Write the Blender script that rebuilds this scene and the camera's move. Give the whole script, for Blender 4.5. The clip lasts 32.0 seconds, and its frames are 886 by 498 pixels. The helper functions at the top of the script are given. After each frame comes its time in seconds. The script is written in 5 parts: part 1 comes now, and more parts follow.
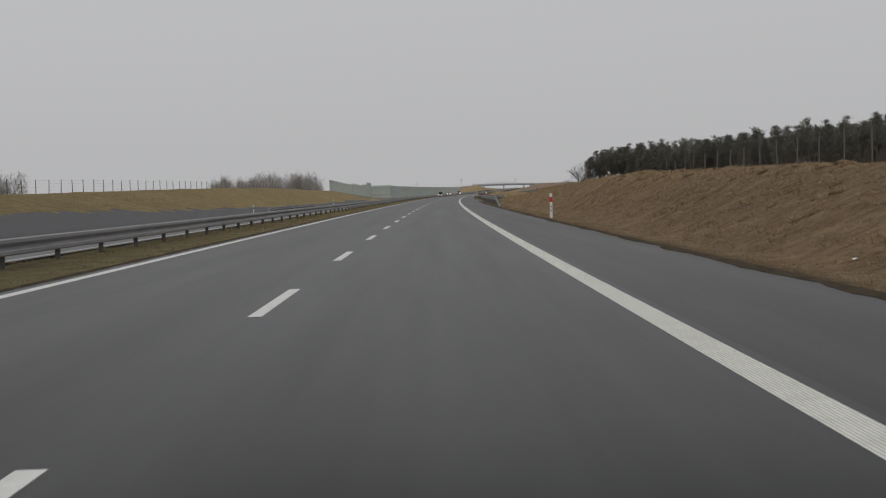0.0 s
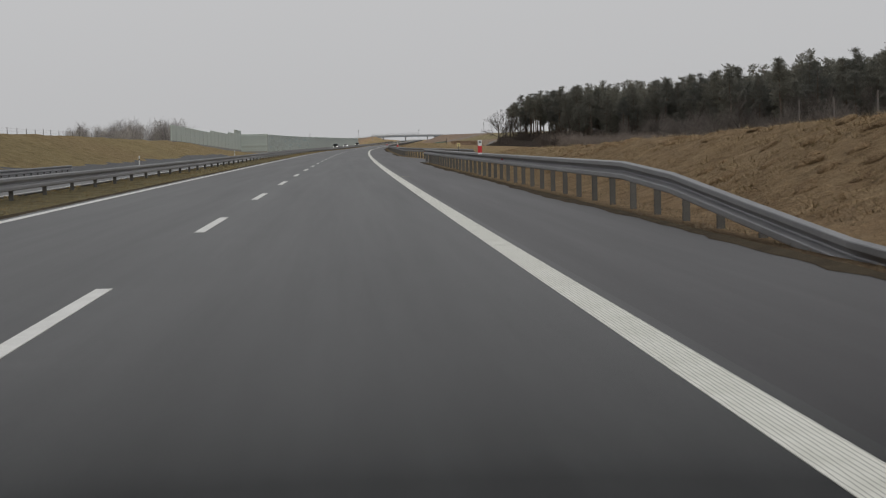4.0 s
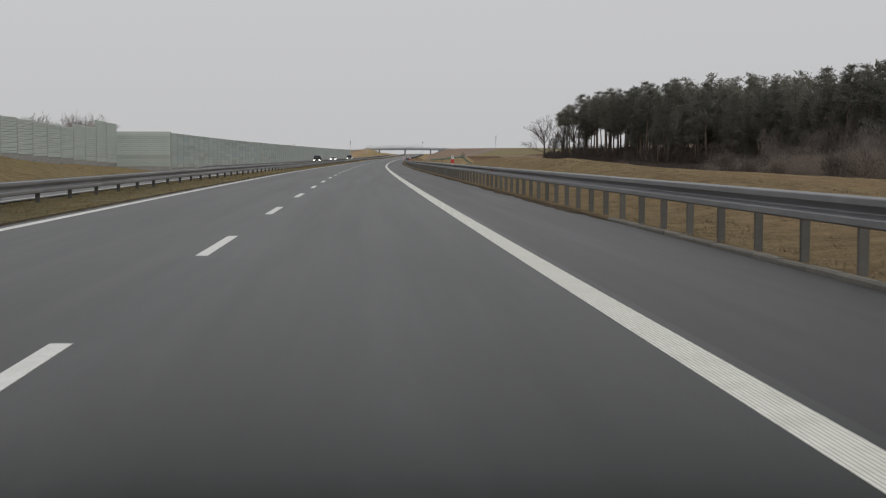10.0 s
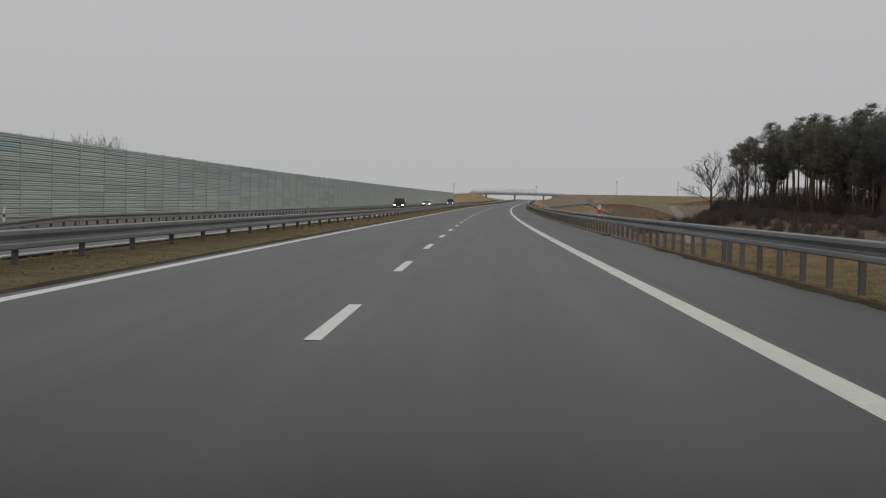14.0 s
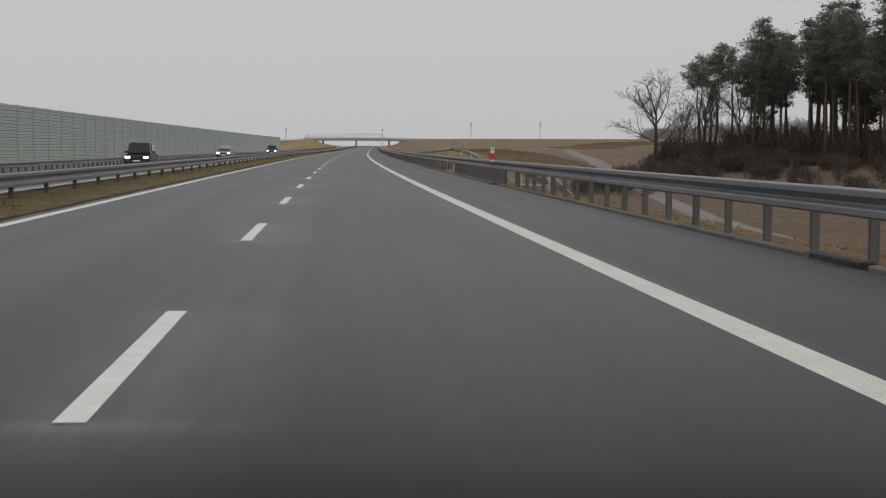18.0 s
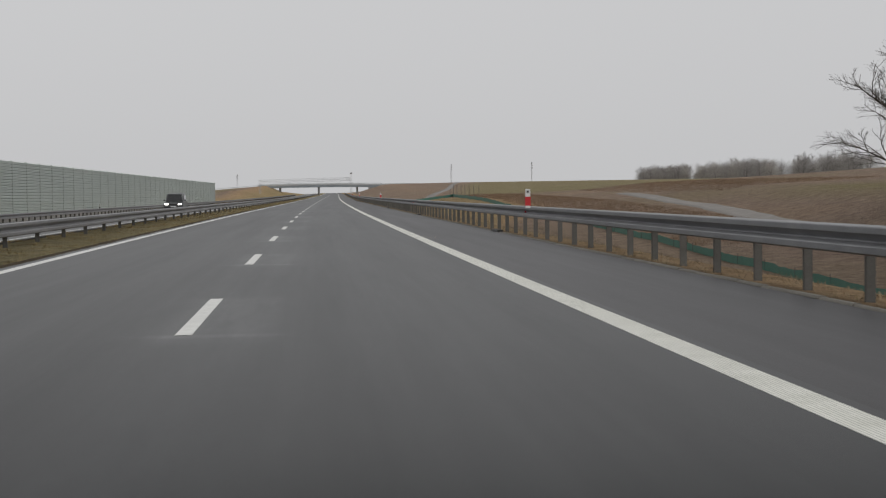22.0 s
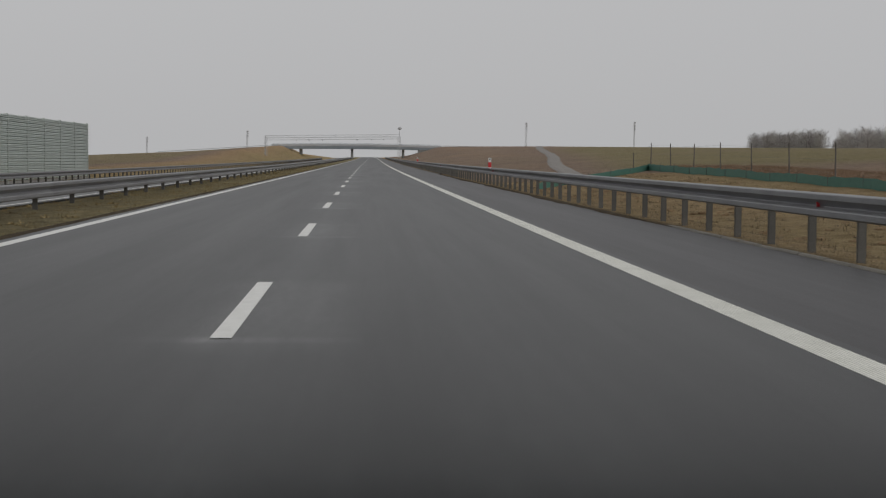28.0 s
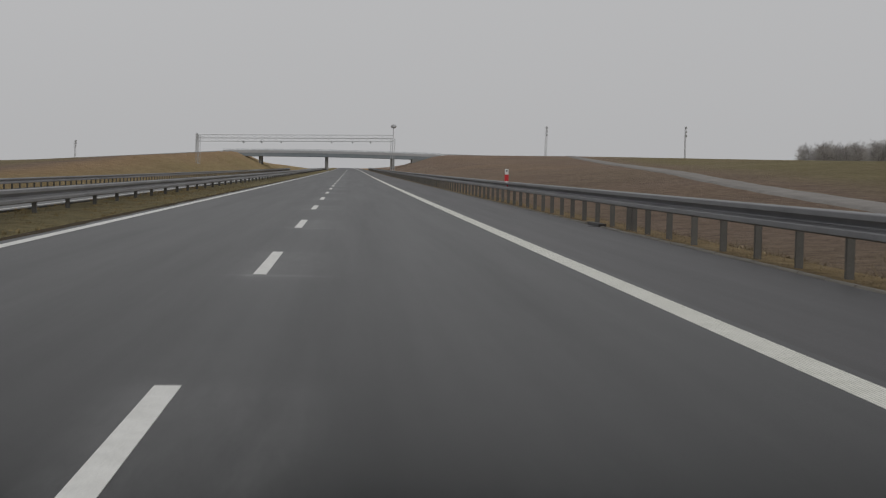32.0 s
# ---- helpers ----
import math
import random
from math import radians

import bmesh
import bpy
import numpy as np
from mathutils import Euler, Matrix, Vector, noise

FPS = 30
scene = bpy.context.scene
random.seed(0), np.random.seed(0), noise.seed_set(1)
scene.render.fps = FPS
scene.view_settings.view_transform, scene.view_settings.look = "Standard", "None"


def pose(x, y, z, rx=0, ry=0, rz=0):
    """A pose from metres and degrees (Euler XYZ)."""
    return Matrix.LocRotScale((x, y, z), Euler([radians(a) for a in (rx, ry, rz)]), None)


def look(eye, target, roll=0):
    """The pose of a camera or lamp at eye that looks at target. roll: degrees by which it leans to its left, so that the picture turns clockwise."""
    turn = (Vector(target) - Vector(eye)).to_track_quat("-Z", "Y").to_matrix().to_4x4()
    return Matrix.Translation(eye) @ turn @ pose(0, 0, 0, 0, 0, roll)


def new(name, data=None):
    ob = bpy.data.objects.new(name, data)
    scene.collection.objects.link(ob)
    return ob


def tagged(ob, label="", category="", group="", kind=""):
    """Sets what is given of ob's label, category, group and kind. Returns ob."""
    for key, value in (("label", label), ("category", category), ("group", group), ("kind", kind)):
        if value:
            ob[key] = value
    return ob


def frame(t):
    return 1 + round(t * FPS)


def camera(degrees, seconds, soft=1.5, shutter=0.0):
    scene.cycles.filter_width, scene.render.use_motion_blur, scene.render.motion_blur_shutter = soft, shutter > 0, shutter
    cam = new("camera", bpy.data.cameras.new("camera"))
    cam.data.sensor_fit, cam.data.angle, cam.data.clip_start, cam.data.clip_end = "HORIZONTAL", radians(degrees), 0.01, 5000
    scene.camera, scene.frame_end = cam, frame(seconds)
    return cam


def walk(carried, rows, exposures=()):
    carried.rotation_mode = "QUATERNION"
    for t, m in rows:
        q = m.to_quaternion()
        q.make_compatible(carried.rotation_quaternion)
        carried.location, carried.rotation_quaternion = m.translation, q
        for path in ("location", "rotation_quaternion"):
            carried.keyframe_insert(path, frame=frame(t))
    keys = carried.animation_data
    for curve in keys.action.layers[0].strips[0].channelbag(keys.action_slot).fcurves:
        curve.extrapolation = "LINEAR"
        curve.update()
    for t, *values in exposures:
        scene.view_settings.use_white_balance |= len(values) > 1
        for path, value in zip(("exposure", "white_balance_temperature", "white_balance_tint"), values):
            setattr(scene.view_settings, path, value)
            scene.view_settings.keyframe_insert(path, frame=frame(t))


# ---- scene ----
# ---- the line of the road: arc length s, offset d to the right of the lane line, height over the asphalt ----
KNOTS = [100.0 * i - 100 for i in range(19)]
BEND = [1.937, 1.392, 0.846, 0.920, 1.149, 0.915, 1.159, 1.087, 1.060, 0.180, 0.243, 0.198, 0.062, -0.066, -0.151, -0.193, -0.199, -0.182, -0.152]
SAG = [1.406, 1.077, 0.242, 1.092, 0.165, -2.355, 2.961, 1.407, -0.664, 0.646, 0.933, 0.845, 0.526, 0.242, 0.067, -0.014, -0.036, -0.032, -0.021]
_S = np.arange(-100.0, 1701.0)


def _sum(a):
    return np.concatenate([[0], np.cumsum((a[1:] + a[:-1]) / 2)])


_HEAD = _sum(np.interp(_S, KNOTS, BEND) * 1e-4)
_GRADE = _sum(np.interp(_S, KNOTS, SAG) * 1e-5)
_HEAD, _GRADE = _HEAD - _HEAD[100], _GRADE - _GRADE[100]
_X, _Y, _Z = _sum(np.sin(_HEAD)), _sum(np.cos(_HEAD)), _sum(_GRADE)
_X, _Y, _Z = _X - _X[100], _Y - _Y[100], _Z - _Z[100]


def heading(s):
    return float(np.interp(s, _S, _HEAD))


def P(s, d=0.0, z=0.0):
    """World place of a point s metres along the road, d to the right of the lane line, z over the asphalt."""
    c = min(max(s, -100.0), 1700.0)
    a = heading(c)
    x, y, h = (float(np.interp(c, _S, v)) for v in (_X, _Y, _Z))
    return Vector((x + (s - c) * math.sin(a) + d * math.cos(a), y + (s - c) * math.cos(a) - d * math.sin(a), h + z))


def at(s, d, z=0.0, turn=0.0):
    """Pose of a thing that faces along the road there (its +y looks down the road)."""
    return Matrix.Translation(P(s, d, z)) @ pose(0, 0, 0, 0, 0, -math.degrees(heading(s)) + turn)


# ---- camera: seconds, s, d, turn to the right of the road, pitch, lean ----
EYE = 1.151
ROWS = [
    (0, 9.93, 1.77, 0.45, -2.16, -1.61),
    (0.5, 24.21, 1.76, 0.07, -3.07, -1.69),
    (1, 38.49, 1.74, 0.30, -1.03, -1.78),
    (1.5, 52.80, 1.77, 1.05, -3.03, -1.07),
    (2, 67.10, 1.80, 4.83, -3.09, -0.37),
    (2.5, 81.32, 1.86, 3.21, -3.42, -0.77),
    (3, 95.53, 1.91, 3.29, -3.19, -1.17),
    (3.5, 109.77, 1.97, 3.82, -3.66, -1.25),
    (5.5, 166.74, 2.23, 3.77, -4.60, -1.58),
    (6, 180.98, 2.30, 4.22, -4.56, -1.66),
    (6.5, 195.35, 2.28, 3.82, -5.28, -1.34),
    (7, 209.71, 2.27, 4.05, -4.85, -1.02),
    (7.5, 223.93, 2.21, 5.31, -4.80, -0.48),
    (8, 238.16, 2.14, 4.22, -3.97, 0.06),
    (8.5, 252.39, 2.07, 2.77, -0.88, -0.16),
    (9, 266.62, 2.01, 3.60, -3.37, -0.38),
    (9.5, 280.94, 1.91, 3.34, -3.15, -0.15),
    (10, 295.27, 1.82, 3.40, -3.56, 0.07),
    (10.5, 309.03, 1.69, 2.96, -3.34, 0.36),
    (11, 322.79, 1.57, 2.60, -3.09, 0.65),
    (11.5, 337.03, 1.49, 1.42, -3.22, 0.49),
    (12, 351.27, 1.41, 1.66, -2.53, 0.32),
    (12.5, 365.57, 1.37, 1.15, -2.02, 0.64),
    (13, 379.87, 1.32, -0.19, -1.60, 0.95),
    (13.5, 394.08, 1.33, -0.08, -0.50, 1.15),
    (14, 408.30, 1.34, -1.36, -1.81, 1.34),
    (14.5, 422.62, 1.35, -1.59, -3.95, 0.99),
    (15, 436.93, 1.35, 1.02, -2.70, 0.90),
    (15.5, 451.10, 1.32, 3.02, -3.30, 0.60),
    (17.5, 507.78, 1.14, 2.80, -4.00, 0.42),
    (18, 521.95, 1.10, 4.39, -3.83, 0.38),
    (18.5, 536.14, 1.06, 4.80, -4.15, 0.31),
    (19, 550.33, 1.02, 4.59, -3.10, 0.23),
    (19.5, 564.64, 1.04, 4.14, -3.01, -0.19),
    (20, 578.95, 1.06, 5.17, -3.55, -0.60),
    (20.5, 593.13, 1.08, 5.04, -2.39, -0.32),
    (21, 607.31, 1.09, 4.67, -2.67, -0.04),
    (21.5, 621.67, 1.08, 4.81, -2.38, -0.38),
    (22, 636.02, 1.08, 5.19, -2.02, -0.72),
    (22.5, 650.26, 1.04, 6.57, -1.31, -0.37),
    (23, 664.51, 1.00, 6.43, -1.46, -0.01),
    (23.5, 678.74, 0.97, 4.83, -1.50, 0.27),
    (24, 692.97, 0.95, 4.68, -1.06, 0.55),
    (24.5, 707.21, 0.91, 2.68, -2.08, 0.88),
    (25, 721.46, 0.87, 3.34, -1.70, 1.20),
    (25.5, 735.69, 0.88, 3.62, -2.87, 1.09),
    (27.5, 792.61, 0.90, 4.21, -3.15, 0.63),
    (28, 806.84, 0.91, 3.14, -3.35, 0.51),
    (28.5, 820.95, 0.95, 3.77, -3.59, 0.36),
    (29, 835.06, 0.99, 3.67, -4.63, 0.22),
    (29.5, 849.42, 1.00, 3.33, -3.76, 0.55),
    (30, 863.79, 1.00, 2.72, -2.19, 0.88),
    (30.5, 878.07, 0.98, 3.46, -3.41, 1.30),
    (31, 892.35, 0.96, 3.69, -2.99, 1.71),
    (31.5, 906.50, 0.94, 3.65, -3.23, 1.42),
    (32, 920.65, 0.91, 3.88, -2.87, 1.13),
]


def eye_pose(s, d, turn, pitch, lean):
    e, a, b = P(s, d, EYE), heading(s) + radians(turn), radians(pitch)
    way = Vector((math.sin(a) * math.cos(b), math.cos(a) * math.cos(b), math.sin(b)))
    return look(e, e + way, lean)


cam = camera(34.2, 32.0, soft=1.2, shutter=0.06)
EXPOSURE = [(0, 0.02), (1, 0.05), (2, 0.03), (3, 0.06), (4.5, 0.16), (6, 0.26), (7, 0.33), (8, 0.36), (9, 0.26), (10, 0.23), (11, 0.2), (12, 0.19), (13, 0.15), (14, 0.0), (15, -0.12), (16.5, 0.04), (18, 0.19), (19, 0.24), (20, 0.27),
            (21, 0.28), (22, 0.26), (23, 0.12), (24, 0.06), (25, 0.05), (26.5, 0.02), (28, -0.01), (29, -0.06), (30, 0.01), (31, -0.04), (32, -0.04)]
walk(cam, [(t, eye_pose(s, d, a, b, c)) for t, s, d, a, b, c in ROWS], EXPOSURE)

# ---- light: overcast, hazy winter day ----
SUN_EL, SUN_AZ = 38.0, 150.0
world = bpy.data.worlds.new("overcast_sky")
scene.world = world
world.use_nodes = True
wn = world.node_tree
wn.nodes.clear()
w_out, w_bg = wn.nodes.new("ShaderNodeOutputWorld"), wn.nodes.new("ShaderNodeBackground")
w_sky, w_grey, w_mix = wn.nodes.new("ShaderNodeTexSky"), wn.nodes.new("ShaderNodeHueSaturation"), wn.nodes.new("ShaderNodeMix")
w_sky.sky_type, w_sky.sun_disc = "NISHITA", False
w_sky.sun_elevation, w_sky.sun_rotation = radians(SUN_EL), radians(SUN_AZ)
w_sky.air_density, w_sky.dust_density = 1.0, 5.0
w_grey.inputs["Saturation"].default_value = 0.05
w_mix.data_type = "RGBA"
w_mix.inputs["Factor"].default_value = 0.88
w_mix.inputs["B"].default_value = (5.06, 5.07, 5.16, 1)
w_bg.inputs["Strength"].default_value = 0.1
wn.links.new(w_sky.outputs["Color"], w_grey.inputs["Color"])
wn.links.new(w_grey.outputs["Color"], w_mix.inputs["A"])
wn.links.new(w_mix.outputs["Result"], w_bg.inputs["Color"])
wn.links.new(w_bg.outputs["Background"], w_out.inputs["Surface"])

sun = new("sun", bpy.data.lights.new("sun", "SUN"))
sun.data.energy, sun.data.angle, sun.data.color = 0.6, radians(40), (1.0, 0.97, 0.93)
sun.matrix_world = look((0, 0, 100), (-100 * math.sin(radians(SUN_AZ)) / math.tan(radians(SUN_EL)), -100 * math.cos(radians(SUN_AZ)) / math.tan(radians(SUN_EL)), 0))


# ---- materials ----
def material(name, rough=0.6, metal=0.0, spec=0.5):
    m = bpy.data.materials.new(name)
    m.use_nodes = True
    b = m.node_tree.nodes["Principled BSDF"]
    b.inputs["Roughness"].default_value, b.inputs["Metallic"].default_value = rough, metal
    b.inputs["Specular IOR Level"].default_value = spec
    return m, m.node_tree, b


def add(nt, kind, **kw):
    n = nt.nodes.new(kind)
    for k, v in kw.items():
        n.inputs[k.replace("_", " ")].default_value = v
    return n


def noise_tex(nt, scale, detail=4.0, rough=0.6, stretch=(1, 1, 1)):
    c, mp, n = nt.nodes.new("ShaderNodeTexCoord"), nt.nodes.new("ShaderNodeMapping"), nt.nodes.new("ShaderNodeTexNoise")
    mp.inputs["Scale"].default_value = stretch
    n.inputs["Scale"].default_value, n.inputs["Detail"].default_value, n.inputs["Roughness"].default_value = scale, detail, rough
    nt.links.new(c.outputs["Object"], mp.inputs["Vector"])
    nt.links.new(mp.outputs["Vector"], n.inputs["Vector"])
    return n.outputs["Fac"]


def ramp(nt, fac, stops):
    r = nt.nodes.new("ShaderNodeValToRGB")
    el = r.color_ramp.elements
    while len(el) < len(stops):
        el.new(0.5)
    for e, (p, c) in zip(el, stops):
        e.position, e.color = p, (*c, 1)
    nt.links.new(fac, r.inputs["Fac"])
    return r.outputs["Color"]


def mixed(nt, fac, a, b, mode="MIX"):
    m = nt.nodes.new("ShaderNodeMix")
    m.data_type, m.blend_type = "RGBA", mode
    for key, v in (("Factor", fac), ("A", a), ("B", b)):
        s = [i for i in m.inputs if i.name == key and (i.type == "RGBA" or key == "Factor" and i.type == "VALUE")][0]
        if isinstance(v, (int, float)):
            s.default_value = v
        elif isinstance(v, tuple):
            s.default_value = (*v, 1)
        else:
            nt.links.new(v, s)
    return [o for o in m.outputs if o.type == "RGBA"][0]


def bump(nt, b, fac, strength, dist):
    n = nt.nodes.new("ShaderNodeBump")
    n.inputs["Strength"].default_value, n.inputs["Distance"].default_value = strength, dist
    nt.links.new(fac, n.inputs["Height"])
    nt.links.new(n.outputs["Normal"], b.inputs["Normal"])


def surface(name, dark, light, scale=3.0, fine=60.0, rough=0.7, metal=0.0, spec=0.4, bumps=0.3, depth=0.01, stretch=(1, 1, 1), vary=0.0):
    """A surface that varies at two scales between two colours, with fine relief; vary: spread between the pieces."""
    m, nt, b = material(name, rough, metal, spec)
    big, small = noise_tex(nt, scale, 5, 0.6, stretch), noise_tex(nt, fine, 3, 0.7, stretch)
    c = ramp(nt, big, [(0.3, dark), (0.72, light)])
    c = mixed(nt, 0.35, c, ramp(nt, small, [(0.3, tuple(v * 0.7 for v in dark)), (0.7, tuple(min(1, v * 1.15) for v in light))]))
    if vary:
        o = nt.nodes.new("ShaderNodeObjectInfo")
        c = mixed(nt, 1.0, c, ramp(nt, o.outputs["Random"], [(0, (1 - vary,) * 3), (1, (1.0,) * 3)]), "MULTIPLY")
    nt.links.new(c, b.inputs["Base Color"])
    bump(nt, b, small, bumps, depth)
    return m


def road_uv(nt, su, sv):
    """The place on the road, as offset and arc length, scaled."""
    u, mp = nt.nodes.new("ShaderNodeUVMap"), nt.nodes.new("ShaderNodeMapping")
    u.uv_map = "road"
    mp.inputs["Scale"].default_value = (su, sv, 1)
    nt.links.new(u.outputs["UV"], mp.inputs["Vector"])
    return mp.outputs["Vector"]


def noise_on(nt, vec, scale, detail=4.0, rough=0.6):
    n = nt.nodes.new("ShaderNodeTexNoise")
    n.inputs["Scale"].default_value, n.inputs["Detail"].default_value, n.inputs["Roughness"].default_value = scale, detail, rough
    nt.links.new(vec, n.inputs["Vector"])
    return n.outputs["Fac"]


def grey(p, v):
    return (p, (v, v, v))


def asphalt(name, dark, light, lane_tones, gloss):
    m, nt, b = material(name, 0.5, 0, 0.42)
    fine = noise_on(nt, road_uv(nt, 7.0, 0.05), 1.0, 4, 0.6)
    streak, patch, grit = noise_on(nt, road_uv(nt, 1.3, 0.035), 1.0, 5, 0.65), noise_on(nt, road_uv(nt, 0.25, 0.06), 1.0, 5, 0.6), noise_tex(nt, 160, 3, 0.8)
    c = ramp(nt, streak, [(0.28, dark), (0.75, light)])
    c = mixed(nt, 0.3, c, ramp(nt, patch, [(0.3, (0.6, 0.6, 0.61)), (0.5, (1.0, 1.0, 1.0)), (0.72, (1.5, 1.5, 1.48))]), "MULTIPLY")
    c = mixed(nt, 0.6, c, ramp(nt, grit, [(0.25, (0.55, 0.55, 0.56)), (0.72, (1.3, 1.3, 1.3))]), "MULTIPLY")
    c = mixed(nt, 0.6, c, ramp(nt, fine, [(0.3, (0.88, 0.88, 0.88)), (0.7, (1.1, 1.1, 1.1))]), "MULTIPLY")
    smudge, mottle = noise_on(nt, road_uv(nt, 0.8, 0.11), 1.0, 6, 0.7), noise_on(nt, road_uv(nt, 5.0, 0.9), 1.0, 5, 0.75)
    c = mixed(nt, 0.7, c, ramp(nt, smudge, [(0.32, (0.78, 0.78, 0.79)), (0.5, (1.0, 1.0, 1.0)), (0.58, (1.06, 1.06, 1.06)), (0.72, (1.6, 1.6, 1.58))]), "MULTIPLY")
    c = mixed(nt, 0.7, c, ramp(nt, mottle, [(0.3, (0.78, 0.78, 0.79)), (0.7, (1.22, 1.22, 1.21))]), "MULTIPLY")
    if lane_tones:
        x = nt.nodes.new("ShaderNodeSeparateXYZ")
        nt.links.new(road_uv(nt, 0.1, 1), x.inputs["Vector"])
        r = nt.nodes.new("ShaderNodeMapRange")
        r.inputs["From Min"].default_value, r.inputs["From Max"].default_value = -0.4, 0.4
        nt.links.new(x.outputs["X"], r.inputs["Value"])
        c = mixed(nt, 0.8, c, ramp(nt, r.outputs["Result"], lane_tones), "MULTIPLY")
        # paler tone round each lane dash, strongest across its near end
        y, fr, near = nt.nodes.new("ShaderNodeSeparateXYZ"), nt.nodes.new("ShaderNodeMath"), nt.nodes.new("ShaderNodeMapRange")
        nt.links.new(road_uv(nt, 1, 1 / 12), y.inputs["Vector"])
        fr.operation = "FRACT"
        nt.links.new(y.outputs["Y"], fr.inputs[0])
        near.inputs["From Min"].default_value, near.inputs["From Max"].default_value = -1.0, 1.0
        nt.links.new(y.outputs["X"], near.inputs["Value"])
        along = ramp(nt, fr.outputs[0], [grey(0.0, 0.8), grey(0.012, 0.4), grey(0.33, 0.4), grey(0.38, 0.1), grey(0.6, 0.0), grey(0.93, 0.06), grey(0.978, 0.3), grey(0.99, 0.8)])
        across = ramp(nt, near.outputs["Result"], [grey(0.12, 0.0), grey(0.33, 0.22), grey(0.45, 1.0), grey(0.6, 0.8), grey(0.82, 0.6), grey(0.97, 0.0)])
        dash_pale = mixed(nt, 1.0, mixed(nt, 1.0, along, across, "MULTIPLY"), ramp(nt, noise_on(nt, road_uv(nt, 2.5, 0.35), 1.0, 5, 0.7), [grey(0.33, 0.3), grey(0.6, 1.0)]), "MULTIPLY")
        later = nt.nodes.new("ShaderNodeMapRange")
        later.inputs["From Min"].default_value, later.inputs["From Max"].default_value, later.inputs["To Min"].default_value = 36.0, 44.0, 0.2
        nt.links.new(y.outputs["Y"], later.inputs["Value"])
        dash_pale = mixed(nt, 1.0, dash_pale, later.outputs["Result"], "MULTIPLY")
        c = mixed(nt, dash_pale, c, ramp(nt, mottle, [(0.3, (0.12, 0.121, 0.122)), (0.7, (0.2, 0.2, 0.2))]))
    nt.links.new(c, b.inputs["Base Color"])
    w, g = nt.nodes.new("ShaderNodeLayerWeight"), nt.nodes.new("ShaderNodeMapRange")
    w.inputs["Blend"].default_value = 0.5
    g.inputs["From Min"].default_value, g.inputs["From Max"].default_value = 0.77, 0.96
    g.inputs["To Min"].default_value, g.inputs["To Max"].default_value = 0.03, 0.47
    nt.links.new(w.outputs["Facing"], g.inputs["Value"])
    nt.links.new(g.outputs["Result"], b.inputs["Specular IOR Level"])
    nt.links.new(ramp(nt, streak, [(0.3, (gloss + 0.02,) * 3), (0.7, (gloss + 0.08,) * 3)]), b.inputs["Roughness"])
    bump(nt, b, grit, 0.09, 0.004)
    return m


# tone across the lanes: wheel tracks, and a painted pale sheen beside the dashes
TRACKS_AND_SHEEN = [grey(0.0, 1.0), grey(0.13, 0.85), grey(0.26, 1.0), grey(0.4, 0.85), grey(0.48, 1.1), grey(0.525, 1.55), grey(0.57, 1.15), grey(0.64, 0.82), grey(0.74, 1.2), grey(0.84, 0.85), grey(1.0, 1.1)]
M_ASPHALT = asphalt("asphalt", (0.0165, 0.0174, 0.018), (0.0275, 0.0288, 0.0298), TRACKS_AND_SHEEN, 0.38)
M_SHOULDER = asphalt("shoulder_asphalt", (0.0152, 0.0139, 0.0155), (0.0245, 0.0224, 0.025), None, 0.41)


def ribbed_paint():
    """Thick road paint laid in ribs along the road, broken crosswise."""
    m, nt, b = material("ribbed_road_paint", 0.5, 0, 0.4)
    x = nt.nodes.new("ShaderNodeSeparateXYZ")
    nt.links.new(road_uv(nt, 2 * math.pi / 0.052, 2 * math.pi / 0.42), x.inputs["Vector"])
    a, c2, p, ab = (nt.nodes.new("ShaderNodeMath") for _ in range(4))
    a.operation, c2.operation, p.operation, ab.operation = "SINE", "SINE", "MULTIPLY_ADD", "ABSOLUTE"
    nt.links.new(x.outputs["X"], a.inputs[0])
    nt.links.new(x.outputs["Y"], c2.inputs[0])
    nt.links.new(c2.outputs[0], p.inputs[0])
    p.inputs[1].default_value = 0.22
    nt.links.new(a.outputs[0], p.inputs[2])
    nt.links.new(p.outputs[0], ab.inputs[0])
    wear = noise_tex(nt, 3.0, 5, 0.7)
    c = ramp(nt, ab.outputs[0], [(0.1, (0.36, 0.362, 0.325)), (0.5, (0.76, 0.757, 0.69))])
    c = mixed(nt, 0.5, c, ramp(nt, wear, [(0.3, (0.66, 0.67, 0.62)), (0.6, (1.0, 1.0, 1.0))]), "MULTIPLY")
    nt.links.new(c, b.inputs["Base Color"])
    bump(nt, b, ab.outputs[0], 0.5, 0.004)
    return m


M_RIB = ribbed_paint()
M_PAINT = surface("road_paint", (0.62, 0.62, 0.59), (0.82, 0.82, 0.79), 6, 90, 0.55, 0, 0.4, 0.2, 0.002)
M_STEEL = surface("galvanised_steel", (0.225, 0.226, 0.234), (0.315, 0.315, 0.325), 1.2, 40, 0.48, 0.5, 0.5, 0.08, 0.001, (1, 1, 1), 0.15)
M_POST = surface("post_steel", (0.095, 0.091, 0.083), (0.155, 0.148, 0.136), 3, 40, 0.65, 0.2, 0.5, 0.08, 0.001, (1, 1, 1), 0.25)
M_CONCRETE = surface("concrete", (0.26, 0.255, 0.245), (0.38, 0.375, 0.36), 1.0, 30, 0.85, 0, 0.3, 0.3, 0.004, (1, 1, 1), 0.15)
M_KERB = surface("kerb_concrete", (0.15, 0.14, 0.12), (0.27, 0.253, 0.22), 1.2, 30, 0.85, 0, 0.3, 0.3, 0.004, (1, 1, 1), 0.2)
